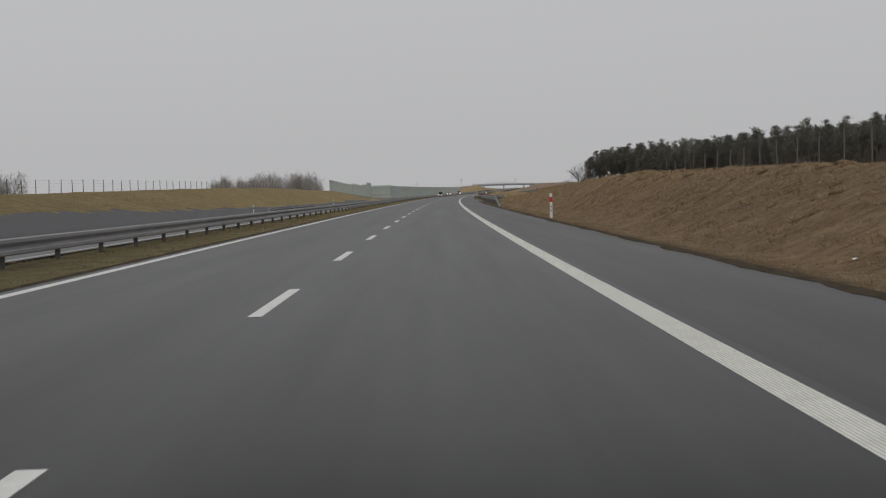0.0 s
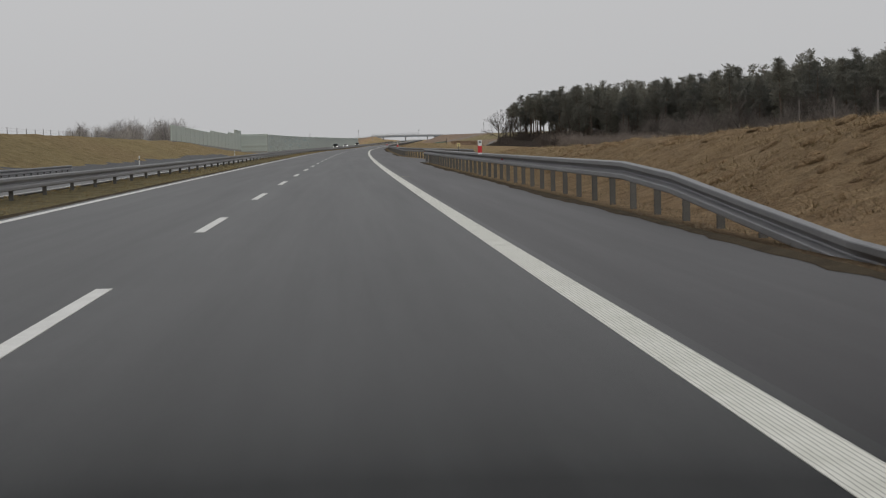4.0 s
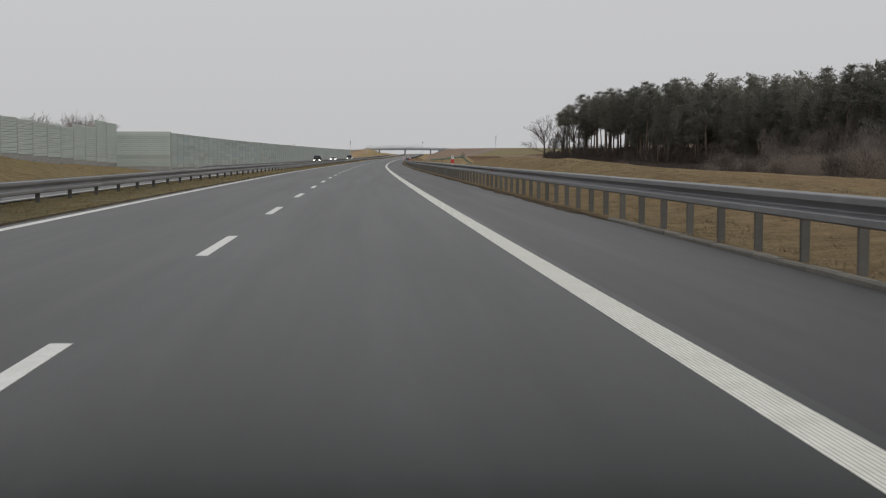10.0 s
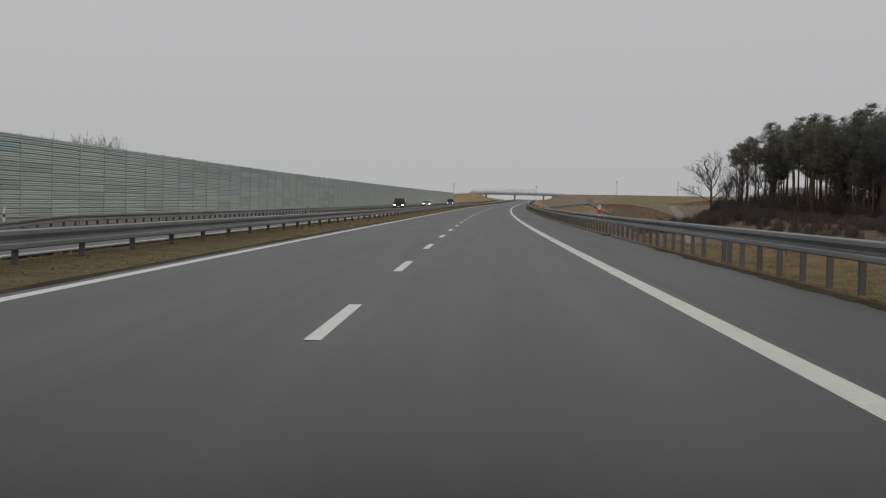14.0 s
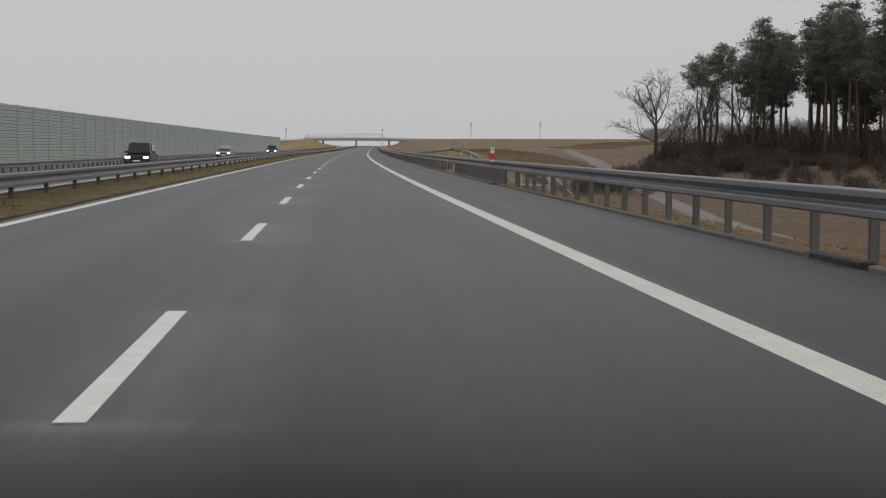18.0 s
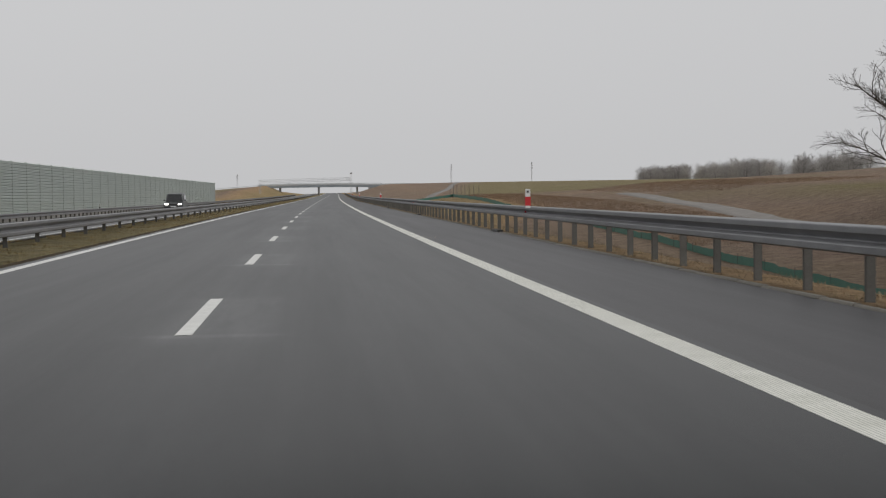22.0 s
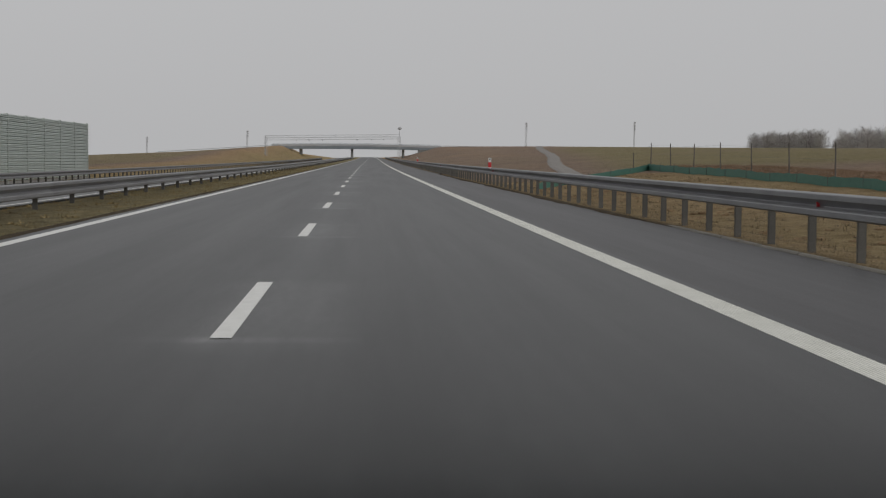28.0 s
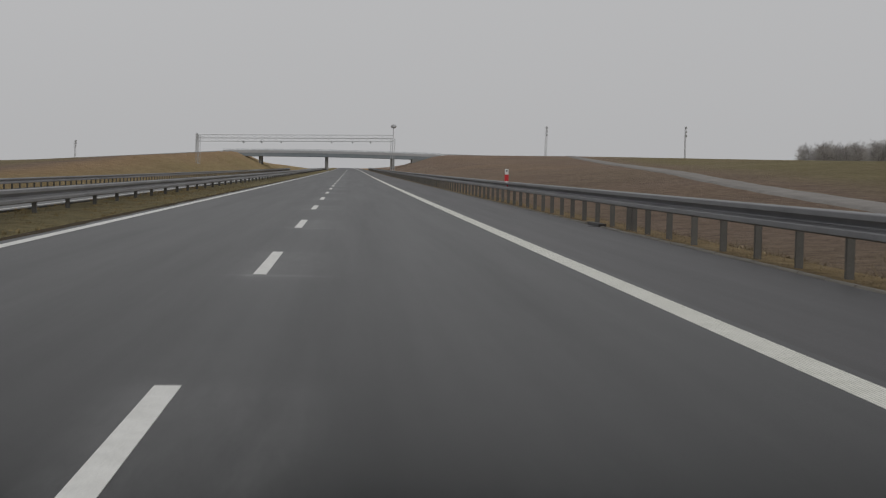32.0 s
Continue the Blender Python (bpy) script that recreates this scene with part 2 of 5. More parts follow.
M_PANEL = surface("barrier_panel", (0.49, 0.545, 0.515), (0.585, 0.635, 0.6), 0.5, 25, 0.6, 0.0, 0.4, 0.1, 0.002, (1, 1, 1), 0.16)
M_PANEL_BLUE = surface("barrier_panel_blue", (0.38, 0.47, 0.48), (0.46, 0.55, 0.55), 0.5, 25, 0.6, 0.0, 0.4, 0.1, 0.002)
M_PANEL_DARK = surface("barrier_panel_dark", (0.38, 0.42, 0.39), (0.46, 0.5, 0.46), 0.5, 25, 0.6, 0.0, 0.4, 0.1, 0.002)
M_WALLPOST = surface("barrier_post", (0.2, 0.23, 0.21), (0.28, 0.31, 0.29), 2, 25, 0.6, 0.3, 0.4, 0.1, 0.002)
M_GRAVEL = surface("gravel", (0.075, 0.077, 0.082), (0.17, 0.172, 0.175), 9, 30, 0.9, 0, 0.2, 1.0, 0.05)
M_TRACK = surface("field_track", (0.2, 0.187, 0.174), (0.3, 0.282, 0.263), 0.5, 18, 0.9, 0, 0.2, 0.5, 0.03)
M_SOIL = surface("damp_soil_and_moss", (0.035, 0.027, 0.019), (0.11, 0.086, 0.054), 1.6, 45, 0.95, 0, 0.1, 0.9, 0.03)
M_RED = surface("red_reflective_sheet", (0.5, 0.02, 0.025), (0.62, 0.035, 0.04), 6, 60, 0.4, 0, 0.5, 0.03, 0.001)
M_WHITE = surface("white_plastic", (0.66, 0.66, 0.65), (0.8, 0.8, 0.79), 4, 60, 0.45, 0, 0.5, 0.05, 0.001)
M_BLACK = surface("black_plastic", (0.015, 0.015, 0.016), (0.03, 0.03, 0.03), 4, 60, 0.45, 0, 0.5, 0.05, 0.001)
M_BARK = surface("pine_bark", (0.09, 0.072, 0.06), (0.2, 0.15, 0.115), 3, 20, 0.9, 0, 0.2, 0.8, 0.03, (1, 1, 0.3))
M_OAKBARK = surface("bare_tree_bark", (0.07, 0.06, 0.052), (0.14, 0.125, 0.11), 3, 20, 0.9, 0, 0.2, 0.8, 0.03, (1, 1, 0.3))
M_TWIG = surface("twigs", (0.12, 0.103, 0.096), (0.19, 0.168, 0.155), 1.5, 12, 0.95, 0, 0.1, 0.1, 0.01, (1, 1, 1), 0.2)
# far branches: haze is painted into their pale colour
M_FARTWIG = surface("haze_paled_twigs", (0.17, 0.16, 0.158), (0.25, 0.235, 0.23), 1.5, 12, 0.95, 0, 0.1, 0.1, 0.01, (1, 1, 1), 0.1)
M_FENCE = surface("weathered_fence_post", (0.09, 0.08, 0.075), (0.17, 0.155, 0.145), 3, 30, 0.85, 0, 0.2, 0.4, 0.01)
M_NET = surface("green_amphibian_screen", (0.045, 0.14, 0.11), (0.075, 0.2, 0.155), 2, 30, 0.6, 0, 0.4, 0.2, 0.005)
M_IRON = surface("cast_iron", (0.02, 0.019, 0.018), (0.05, 0.045, 0.04), 8, 60, 0.6, 0.3, 0.5, 0.2, 0.002)
M_YELLOW = surface("yellow_paint", (0.6, 0.5, 0.22), (0.78, 0.68, 0.36), 6, 60, 0.5, 0, 0.4, 0.1, 0.001)
M_PALE = surface("pale_tube_paint", (0.4, 0.39, 0.36), (0.53, 0.52, 0.48), 4, 40, 0.45, 0.1, 0.5, 0.05, 0.001)
M_CARDARK = surface("dark_car_paint", (0.025, 0.026, 0.03), (0.035, 0.036, 0.04), 2, 50, 0.25, 0.2, 0.6, 0.02, 0.001)
M_CARSILVER = surface("silver_car_paint", (0.28, 0.285, 0.29), (0.36, 0.365, 0.37), 2, 50, 0.3, 0.5, 0.6, 0.02, 0.001)
M_CARGREY = surface("grey_car_paint", (0.1, 0.105, 0.105), (0.13, 0.135, 0.135), 2, 50, 0.3, 0.4, 0.6, 0.02, 0.001)
M_GLASS = surface("dark_car_glass", (0.012, 0.013, 0.014), (0.02, 0.02, 0.022), 2, 50, 0.06, 0, 0.6, 0.0, 0.001)
M_LAMP = material("headlight_lamp", 0.2)[0]
_lamp = M_LAMP.node_tree.nodes["Principled BSDF"]
_lamp.inputs["Emission Color"].default_value, _lamp.inputs["Emission Strength"].default_value = (1.0, 0.97, 0.9, 1), 4.0
# pale parapet steel; on gantry and masts the paleness stands for haze
M_PALESTEEL = surface("pale_hazed_steel", (0.36, 0.37, 0.38), (0.46, 0.47, 0.48), 1.0, 20, 0.6, 0.1, 0.4, 0.05, 0.002)
M_DECK = surface("bridge_girder_paint", (0.2, 0.23, 0.25), (0.26, 0.29, 0.31), 1, 20, 0.6, 0.0, 0.4, 0.1, 0.003)


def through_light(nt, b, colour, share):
    """Lets part of the light through thin leaves; its colour is doubled for haze."""
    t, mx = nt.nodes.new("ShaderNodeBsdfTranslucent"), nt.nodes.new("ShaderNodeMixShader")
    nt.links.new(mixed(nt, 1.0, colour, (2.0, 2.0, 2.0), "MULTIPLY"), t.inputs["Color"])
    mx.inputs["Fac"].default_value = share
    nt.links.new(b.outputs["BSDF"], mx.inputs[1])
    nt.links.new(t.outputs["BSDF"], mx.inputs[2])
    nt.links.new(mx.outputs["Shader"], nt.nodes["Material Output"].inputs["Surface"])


def dry_leaves(name, dark, light):
    """Fine leafless twigs with some dry leaves."""
    m, nt, b = material(name, 0.9, 0, 0.1)
    g = nt.nodes.new("ShaderNodeNewGeometry")
    o = nt.nodes.new("ShaderNodeObjectInfo")
    c = ramp(nt, g.outputs["Random Per Island"], [(0.0, dark), (1.0, light)])
    c = mixed(nt, 1.0, c, ramp(nt, o.outputs["Random"], [(0, (0.8, 0.8, 0.8)), (1, (1.1, 1.08, 1.05))]), "MULTIPLY")
    nt.links.new(c, b.inputs["Base Color"])
    through_light(nt, b, c, 0.4)
    return m


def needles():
    m, nt, b = material("pine_needles_hazed", 0.75, 0, 0.25)
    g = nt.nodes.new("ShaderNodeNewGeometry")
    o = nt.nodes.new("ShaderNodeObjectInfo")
    # needle colour greyed and lifted, imitating haze over the wood
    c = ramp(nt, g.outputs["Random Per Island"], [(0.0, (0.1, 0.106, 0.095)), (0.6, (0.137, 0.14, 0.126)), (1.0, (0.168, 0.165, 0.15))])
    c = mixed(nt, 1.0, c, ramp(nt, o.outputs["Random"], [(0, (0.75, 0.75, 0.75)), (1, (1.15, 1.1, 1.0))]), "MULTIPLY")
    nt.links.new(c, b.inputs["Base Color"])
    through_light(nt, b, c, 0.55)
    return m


def blades(name, k, tint=(1, 1, 1)):
    m, nt, b = material(name, 0.85, 0, 0.2)
    g = nt.nodes.new("ShaderNodeNewGeometry")
    c = ramp(nt, g.outputs["Random Per Island"], [(p, tuple(v * k * w for v, w in zip(c, tint))) for p, c in ((0.0, (0.2, 0.15, 0.092)), (0.5, (0.33, 0.25, 0.155)), (0.85, (0.44, 0.345, 0.22)), (1.0, (0.19, 0.17, 0.08)))])
    nt.links.new(c, b.inputs["Base Color"])
    return m


def ground_material():
    """Dry grass, heath and pasture; the point attribute 'cover' says which grows where: -0.5 yellow grass, 0 straw, 0.5 heath, 1 pasture."""
    m, nt, b = material("winter_grassland", 0.95, 0, 0.1)
    a = nt.nodes.new("ShaderNodeAttribute")
    a.attribute_name = "cover"
    big, mid, small = noise_tex(nt, 0.06, 6, 0.65), noise_tex(nt, 0.9, 6, 0.7), noise_tex(nt, 14, 4, 0.75)
    straw = ramp(nt, mid, [(0.28, (0.3, 0.21, 0.128)), (0.5, (0.41, 0.292, 0.182)), (0.75, (0.5, 0.375, 0.243))])
    # heath brown, made paler partly in place of haze
    heath = ramp(nt, mid, [(0.28, (0.215, 0.162, 0.132)), (0.5, (0.295, 0.226, 0.185)), (0.75, (0.38, 0.298, 0.242))])
    yellow = ramp(nt, mid, [(0.28, (0.25, 0.198, 0.105)), (0.5, (0.35, 0.282, 0.155)), (0.75, (0.44, 0.36, 0.21))])
    past = ramp(nt, mid, [(0.28, (0.215, 0.188, 0.11)), (0.55, (0.29, 0.254, 0.15)), (0.8, (0.355, 0.312, 0.19))])
    f1 = nt.nodes.new("ShaderNodeMapRange")
    f1.inputs["From Max"].default_value = 0.5
    f2 = nt.nodes.new("ShaderNodeMapRange")
    f2.inputs["From Min"].default_value = 0.5
    f0 = nt.nodes.new("ShaderNodeMapRange")
    f0.inputs["From Min"].default_value, f0.inputs["From Max"].default_value = -0.5, 0.0
    for f in (f0, f1, f2):
        nt.links.new(a.outputs["Fac"], f.inputs["Value"])
    c = mixed(nt, f0.outputs["Result"], yellow, straw)
    c = mixed(nt, f1.outputs["Result"], c, heath)
    c = mixed(nt, f2.outputs["Result"], c, past)
    c = mixed(nt, 0.5, c, ramp(nt, big, [(0.3, (0.76, 0.75, 0.72)), (0.7, (1.14, 1.13, 1.1))]), "MULTIPLY")
    c = mixed(nt, 0.75, c, ramp(nt, small, [(0.25, (0.6, 0.58, 0.55)), (0.7, (1.2, 1.19, 1.17))]), "MULTIPLY")
    clump = noise_tex(nt, 2.4, 6, 0.72)
    bare = noise_tex(nt, 0.8, 5, 0.7, (1.0, 1.0, 1.4))
    c = mixed(nt, 0.6, c, ramp(nt, bare, [(0.3, (0.5, 0.45, 0.43)), (0.38, (0.86, 0.84, 0.82)), (0.5, (1.0, 1.0, 1.0)), (0.75, (1.12, 1.1, 1.05))]), "MULTIPLY")
    c = mixed(nt, 0.8, c, ramp(nt, clump, [(0.33, (0.66, 0.64, 0.6)), (0.5, (1.1, 1.09, 1.06)), (0.72, (1.34, 1.31, 1.26))]), "MULTIPLY")
    e = nt.nodes.new("ShaderNodeAttribute")
    e.attribute_name = "soil"
    c = mixed(nt, e.outputs["Fac"], c, ramp(nt, small, [(0.3, (0.035, 0.027, 0.02)), (0.7, (0.085, 0.065, 0.045))]))
    nt.links.new(c, b.inputs["Base Color"])
    h = nt.nodes.new("ShaderNodeMath")
    h.operation = "MULTIPLY_ADD"
    h.inputs[1].default_value = 2.6
    nt.links.new(clump, h.inputs[0])
    nt.links.new(small, h.inputs[2])
    bump(nt, b, h.outputs[0], 1.0, 0.2)
    return m


# M_HEDGE: lighter copy of the scrub colour, lifted to imitate haze
M_HEDGE = dry_leaves("hazed_hedge_twigs", (0.115, 0.1, 0.092), (0.2, 0.175, 0.158))
# M_FARSCRUB: far twig masses, coloured pale to stand in for haze
M_SCRUB, M_FARSCRUB = dry_leaves("scrub_twigs", (0.062, 0.054, 0.05), (0.125, 0.108, 0.097)), dry_leaves("haze_paled_scrub", (0.25, 0.24, 0.235), (0.38, 0.365, 0.35))
# M_VEIL: leafless young trees, pale partly to lighten the wood as haze would
M_VEIL = dry_leaves("young_tree_twigs", (0.15, 0.135, 0.125), (0.24, 0.215, 0.195))
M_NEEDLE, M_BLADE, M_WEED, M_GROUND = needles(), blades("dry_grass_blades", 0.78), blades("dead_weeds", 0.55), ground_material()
M_HEATHER = blades("brown_heather", 0.72, (1.0, 0.88, 0.92))
M_SLOPE = blades("slope_grass_blades", 1.12, (1.0, 0.96, 0.9))
M_TURF = blades("short_median_turf", 0.86, (1.0, 0.95, 0.68))


# ---- building helpers ----
def mesh_of(name, bm, mat):
    me = bpy.data.meshes.new(name)
    bm.to_mesh(me)
    bm.free()
    me.materials.append(mat)
    return me


def part(name, bm, mat, parent=None, label="", m=None):
    ob = new(name, bm if isinstance(bm, bpy.types.Mesh) else mesh_of(name, bm, mat))
    if parent:
        ob.parent = parent
    if m is not None:
        ob.matrix_basis = m
    return tagged(ob, label)


def thing(name, label, category, m=None, group="", kind=""):
    ob = new(name)
    ob.empty_display_size = 0.2
    if m is not None:
        ob.matrix_basis = m
    return tagged(ob, label, category, group, kind)


def box(bm, x0, x1, y0, y1, z0, z1, bevel=0.0):
    r = bmesh.ops.create_cube(bm, size=1.0, matrix=Matrix.Translation(((x0 + x1) / 2, (y0 + y1) / 2, (z0 + z1) / 2)) @ Matrix.Diagonal((x1 - x0, y1 - y0, z1 - z0, 1)))
    if bevel:
        es = list({e for v in r["verts"] for e in v.link_edges})
        bmesh.ops.bevel(bm, geom=es, offset=bevel, segments=1, affect="EDGES")
    return bm


def boxed(*a, bevel=0.0):
    return box(bmesh.new(), *a, bevel=bevel)


def tube(verts, faces, pts, radii, sides=5):
    """Adds a tapered tube through the points to the lists."""
    base = len(verts)
    n = len(pts)
    for i, (p, r) in enumerate(zip(pts, radii)):
        t = (pts[min(i + 1, n - 1)] - pts[max(i - 1, 0)]).normalized()
        u = t.orthogonal().normalized()
        w = t.cross(u)
        for k in range(sides):
            a = 2 * math.pi * k / sides
            verts.append(p + (u * math.cos(a) + w * math.sin(a)) * r)
    for i in range(n - 1):
        for k in range(sides):
            a, b = base + i * sides + k, base + i * sides + (k + 1) % sides
            faces.append((a, b, b + sides, a + sides))
    faces.append(tuple(base + k for k in range(sides))[::-1])
    faces.append(tuple(base + (n - 1) * sides + k for k in range(sides)))


def raw(name, verts, faces, mat, smooth=False):
    me = bpy.data.meshes.new(name)
    me.from_pydata([tuple(v) for v in verts], [], faces)
    me.materials.append(mat)
    if smooth:
        me.polygons.foreach_set("use_smooth", [True] * len(me.polygons))
    return me


def stations(s0, s1, step):
    n = max(1, round((s1 - s0) / step))
    return [s0 + (s1 - s0) * i / n for i in range(n + 1)]


def swept(name, ss, profile, mat, closed=False, smooth=False, shift=None):
    """A profile of (d, z) drawn along the road through the stations ss; shift(s) moves it sideways and up."""
    verts, faces, n = [], [], len(profile)
    for s in ss:
        dd, dz = shift(s) if shift else (0, 0)
        verts += [P(s, d + dd, z + dz) for d, z in profile]
    for i in range(len(ss) - 1):
        for k in range(n if closed else n - 1):
            a, b = i * n + k, i * n + (k + 1) % n
            faces.append((a, a + n, b + n, b))
    if closed:
        faces.append(tuple(range(n)))
        faces.append(tuple(range((len(ss) - 1) * n, len(ss) * n))[::-1])
    me = raw(name, verts, faces, mat, smooth)
    uv = me.uv_layers.new(name="road")
    side = [profile[v % n][0] for v in range(len(verts))]
    idx = np.zeros(len(me.loops), dtype=np.int32)
    me.loops.foreach_get("vertex_index", idx)
    flat = np.empty((len(idx), 2), dtype=np.float32)
    flat[:, 0], flat[:, 1] = np.array(side)[idx], np.array(ss)[idx // n]
    uv.data.foreach_set("uv", flat.ravel())
    return me


# ---- ground ----
def smooth01(x):
    x = min(max(x, 0.0), 1.0)
    return x * x * (3 - 2 * x)


# s; on the right: verge crest (12 m out), 25 m, 60 m, 150 m out; on the left: 30 m, 60 m, 150 m out
TERRAIN = [
    (-120, 1.3, 1.6, 1.2, 1.0, 1.6, 1.8, 1.8), (0, 1.4, 1.6, 0.8, 0.3, 1.6, 1.8, 1.8), (42, 1.5, 1.6, 0.3, -0.5, 1.7, 1.8, 1.8), (60, 1.75, 1.75, 0.2, -0.8, 1.7, 1.8, 1.8),
    (90, 1.92, 1.8, 0.0, -1.0, 1.8, 1.8, 1.8), (122, 1.66, 1.6, -0.3, -1.2, 1.9, 2.0, 2.0), (150, 1.5, 1.2, -0.6, -1.3, 2.1, 2.2, 2.2), (180, 0.95, 0.6, -1.0, -1.5, 2.5, 2.4, 2.2),
    (210, 0.6, 0.0, -1.2, -1.6, 2.7, 2.6, 2.4), (228, -0.2, -0.8, -1.4, -1.6, 2.8, 2.6, 2.4), (270, -0.4, -0.7, -1.5, -1.8, 2.9, 2.8, 2.4), (300, -0.3, -1.2, -1.6, -1.8, 2.8, 2.8, 2.4),
    (330, 0.4, -1.1, -1.6, -1.8, 2.6, 2.7, 2.4), (385, 1.1, 0.2, -1.6, -1.8, 2.3, 2.5, 2.2), (415, 1.05, 0.2, -1.7, -1.8, 1.4, 2.0, 2.0), (435, 0.5, 0.0, -1.7, -1.8, 0.8, 1.6, 1.8),
    (460, -0.4, -0.9, -1.8, -1.8, 0.25, 1.0, 1.6), (500, -1.1, -1.5, -2.0, -1.8, -0.2, 0.6, 1.2), (620, -1.3, -1.6, -1.8, -1.0, -0.2, 0.2, 0.8), (700, -1.3, -1.3, -0.6, 2.0, -0.3, 0.0, 0.5),
    (753, -1.2, -0.9, 0.9, 4.0, -0.3, 0.0, 0.5), (850, -1.1, -0.5, 1.8, 6.4, -0.3, 0.0, 0.3), (925, -1.0, -0.3, 1.9, 7.3, -0.3, 0.0, 0.3), (1000, -0.9, 0.2, 2.2, 5.2, -0.3, -0.3, -1.2), (1060, -0.7, 0.6, 2.7, 4.4, 0.3, -0.3, -1.8), (1150, -0.4, 1.2, 3.4, 4.6, 2.4, 0.6, -2.2),
    (1230, 0.0, 2.6, 4.2, 4.8, 3.6, 1.4, -2.2), (1300, 0.4, 4.6, 5.0, 5.2, 4.4, 2.2, -2.0), (1345, 0.4, 4.6, 5.2, 5.5, 4.4, 2.2, -2.0), (1420, 0.2, 3.0, 5.0, 5.8, 2.0, 1.0, -2.2),
    (1690, 0.0, 1.0, 4.0, 6.0, 0.6, 0.0, -2.5),
]
_T = np.array(TERRAIN)


def rough_ground(s, d, k=1.0):
    return k * (0.16 * noise.noise((s * 0.16, d * 0.16, 1.0)) + 0.09 * noise.noise((s * 0.5, d * 0.5, 4.0)) + 0.07 * noise.noise((s * 1.1, d * 1.1, 7.0)) + 0.05 * noise.noise((s * 0.8, d * 1.0, 12.0)))


DIP_S, DIP_Z = (455, 500, 560, 600, 700, 735, 770, 810, 850, 900, 950, 1000, 1060), (0.0, 0.9, 2.4, 3.2, 3.6, 3.1, 2.4, 1.75, 1.2, 0.9, 0.7, 0.3, 0.0)


def dip(s, d):
    """Depth of the hollow below the embankment, on the right of the road."""
    far = float(np.interp(s, (752, 850, 950), (43, 52, 62)))
    return float(np.interp(s, DIP_S, DIP_Z)) * float(np.interp(d, (8.2, 12.2, 25, 32, far, far + 10), (0.0, 0.4, 0.92, 1.0, 1.0, 0.0)))


def mound(s, d):
    """Height of the earth bank behind the guard rail, which ends on a slant."""
    return 0.95 * smooth01((s - 830) / 55) * (1 - smooth01((s - 917 - 2 * (d - 15)) / 9)) * float(np.interp(d, (11, 20, 27, 31, 46), (0.0, 0.62, 1.0, 1.0, 0.0)))


def ground_z(s, d):
    """Height of the ground over the asphalt of the road beside it."""
    r = [float(np.interp(s, _T[:, 0], _T[:, i])) for i in range(1, 8)]
    if d > 6.3:
        if d < 7.9:
            return -0.06 - 0.05 * (d - 6.3)
        z = float(np.interp(d, (7.9, 12.2, 25, 60, 150, 400), (-0.14, r[0], r[1], r[2], r[3], r[3] + 0.8)))
        if d < 12.2:
            u = (d - 7.9) / 4.3
            z = -0.14 + (r[0] + 0.14) * (0.65 * u + 0.35 * smooth01(u))
        return z - dip(s, d) + mound(s, d) + rough_ground(s, d, min(1.0, (d - 7.9) * 0.5) * (1.15 - 0.55 * smooth01((s - 480) / 200) - 0.45 * smooth01((s - 950) / 40)))
    if d < -17.6:
        if d > -19.4:
            return -0.6 + 0.05 * (d + 17.6)
        z = float(np.interp(-d, (19.4, 30, 60, 150, 400), (-0.69, r[4], r[5], r[6], r[6] + 0.4)))
        return z + rough_ground(s, d, min(1.0, (-d - 19.4) * 0.4))
    if -7.3 < d < -4.05:
        return -0.03 + 0.05 * noise.noise((s * 0.5, d * 1.5, 2.0))
    return -0.13 + 0.05 * (d + 7.6) if d < -7.3 else -0.09


def cover(s, d):
    """-0.5 yellow grass, 0 straw, 0.5 heath, 1 pasture."""
    j = 0.18 * noise.noise((s * 0.03, d * 0.05, 9.0))
    j += 0.34 * smooth01((s - 660) / 60) * noise.noise((s * 0.022, d * 0.06, 5.0)) * smooth01((d - 40) / 20)
    if d > 0:
        rim = float(np.interp(s, (640, 730, 800, 850, 925, 955), (7.5, 11, 20, 30, 30, 9)))
        a = 0.5 * smooth01((s - 430) / 60) * smooth01((d - rim) / 4) - 0.3 * max(smooth01((s - 150) / 50) * (1 - smooth01((s - 430) / 60)), smooth01((s - 640) / 90) * (1 - smooth01((d - rim) / 4)))
        far = max(smooth01((s - 780) / 200) * smooth01((d - 85) / 40), smooth01((s - 940) / 60) * smooth01((d - float(np.interp(s, (960, 1000, 1070, 1180, 1300), (24, 28, 36, 47, 60)))) / 10))
        far = max(far, 0.65 * smooth01((s - 690) / 40) * (1 - smooth01((s - 800) / 50)) * smooth01((d - 50) / 12))
        return min(1, max(-0.5, a + 0.5 * far + j * (1 if d > 9 else 0.3)))
    if d < -18:
        return min(1, max(-0.5, -0.42 + 1.3 * smooth01((s - 900) / 100) * smooth01((-d - 22) / 20) + j))
    return 1.0 + 0.4 * j


G_S = [-3000, -1200, -500, -240] + stations(-120, -10, 2.5) + stations(-9, 460, 1.0) + stations(462, 1000, 2.0) + stations(1002.5, 1450, 2.5) + stations(1470, 1690, 20) + [1900, 2400, 3200, 4800]
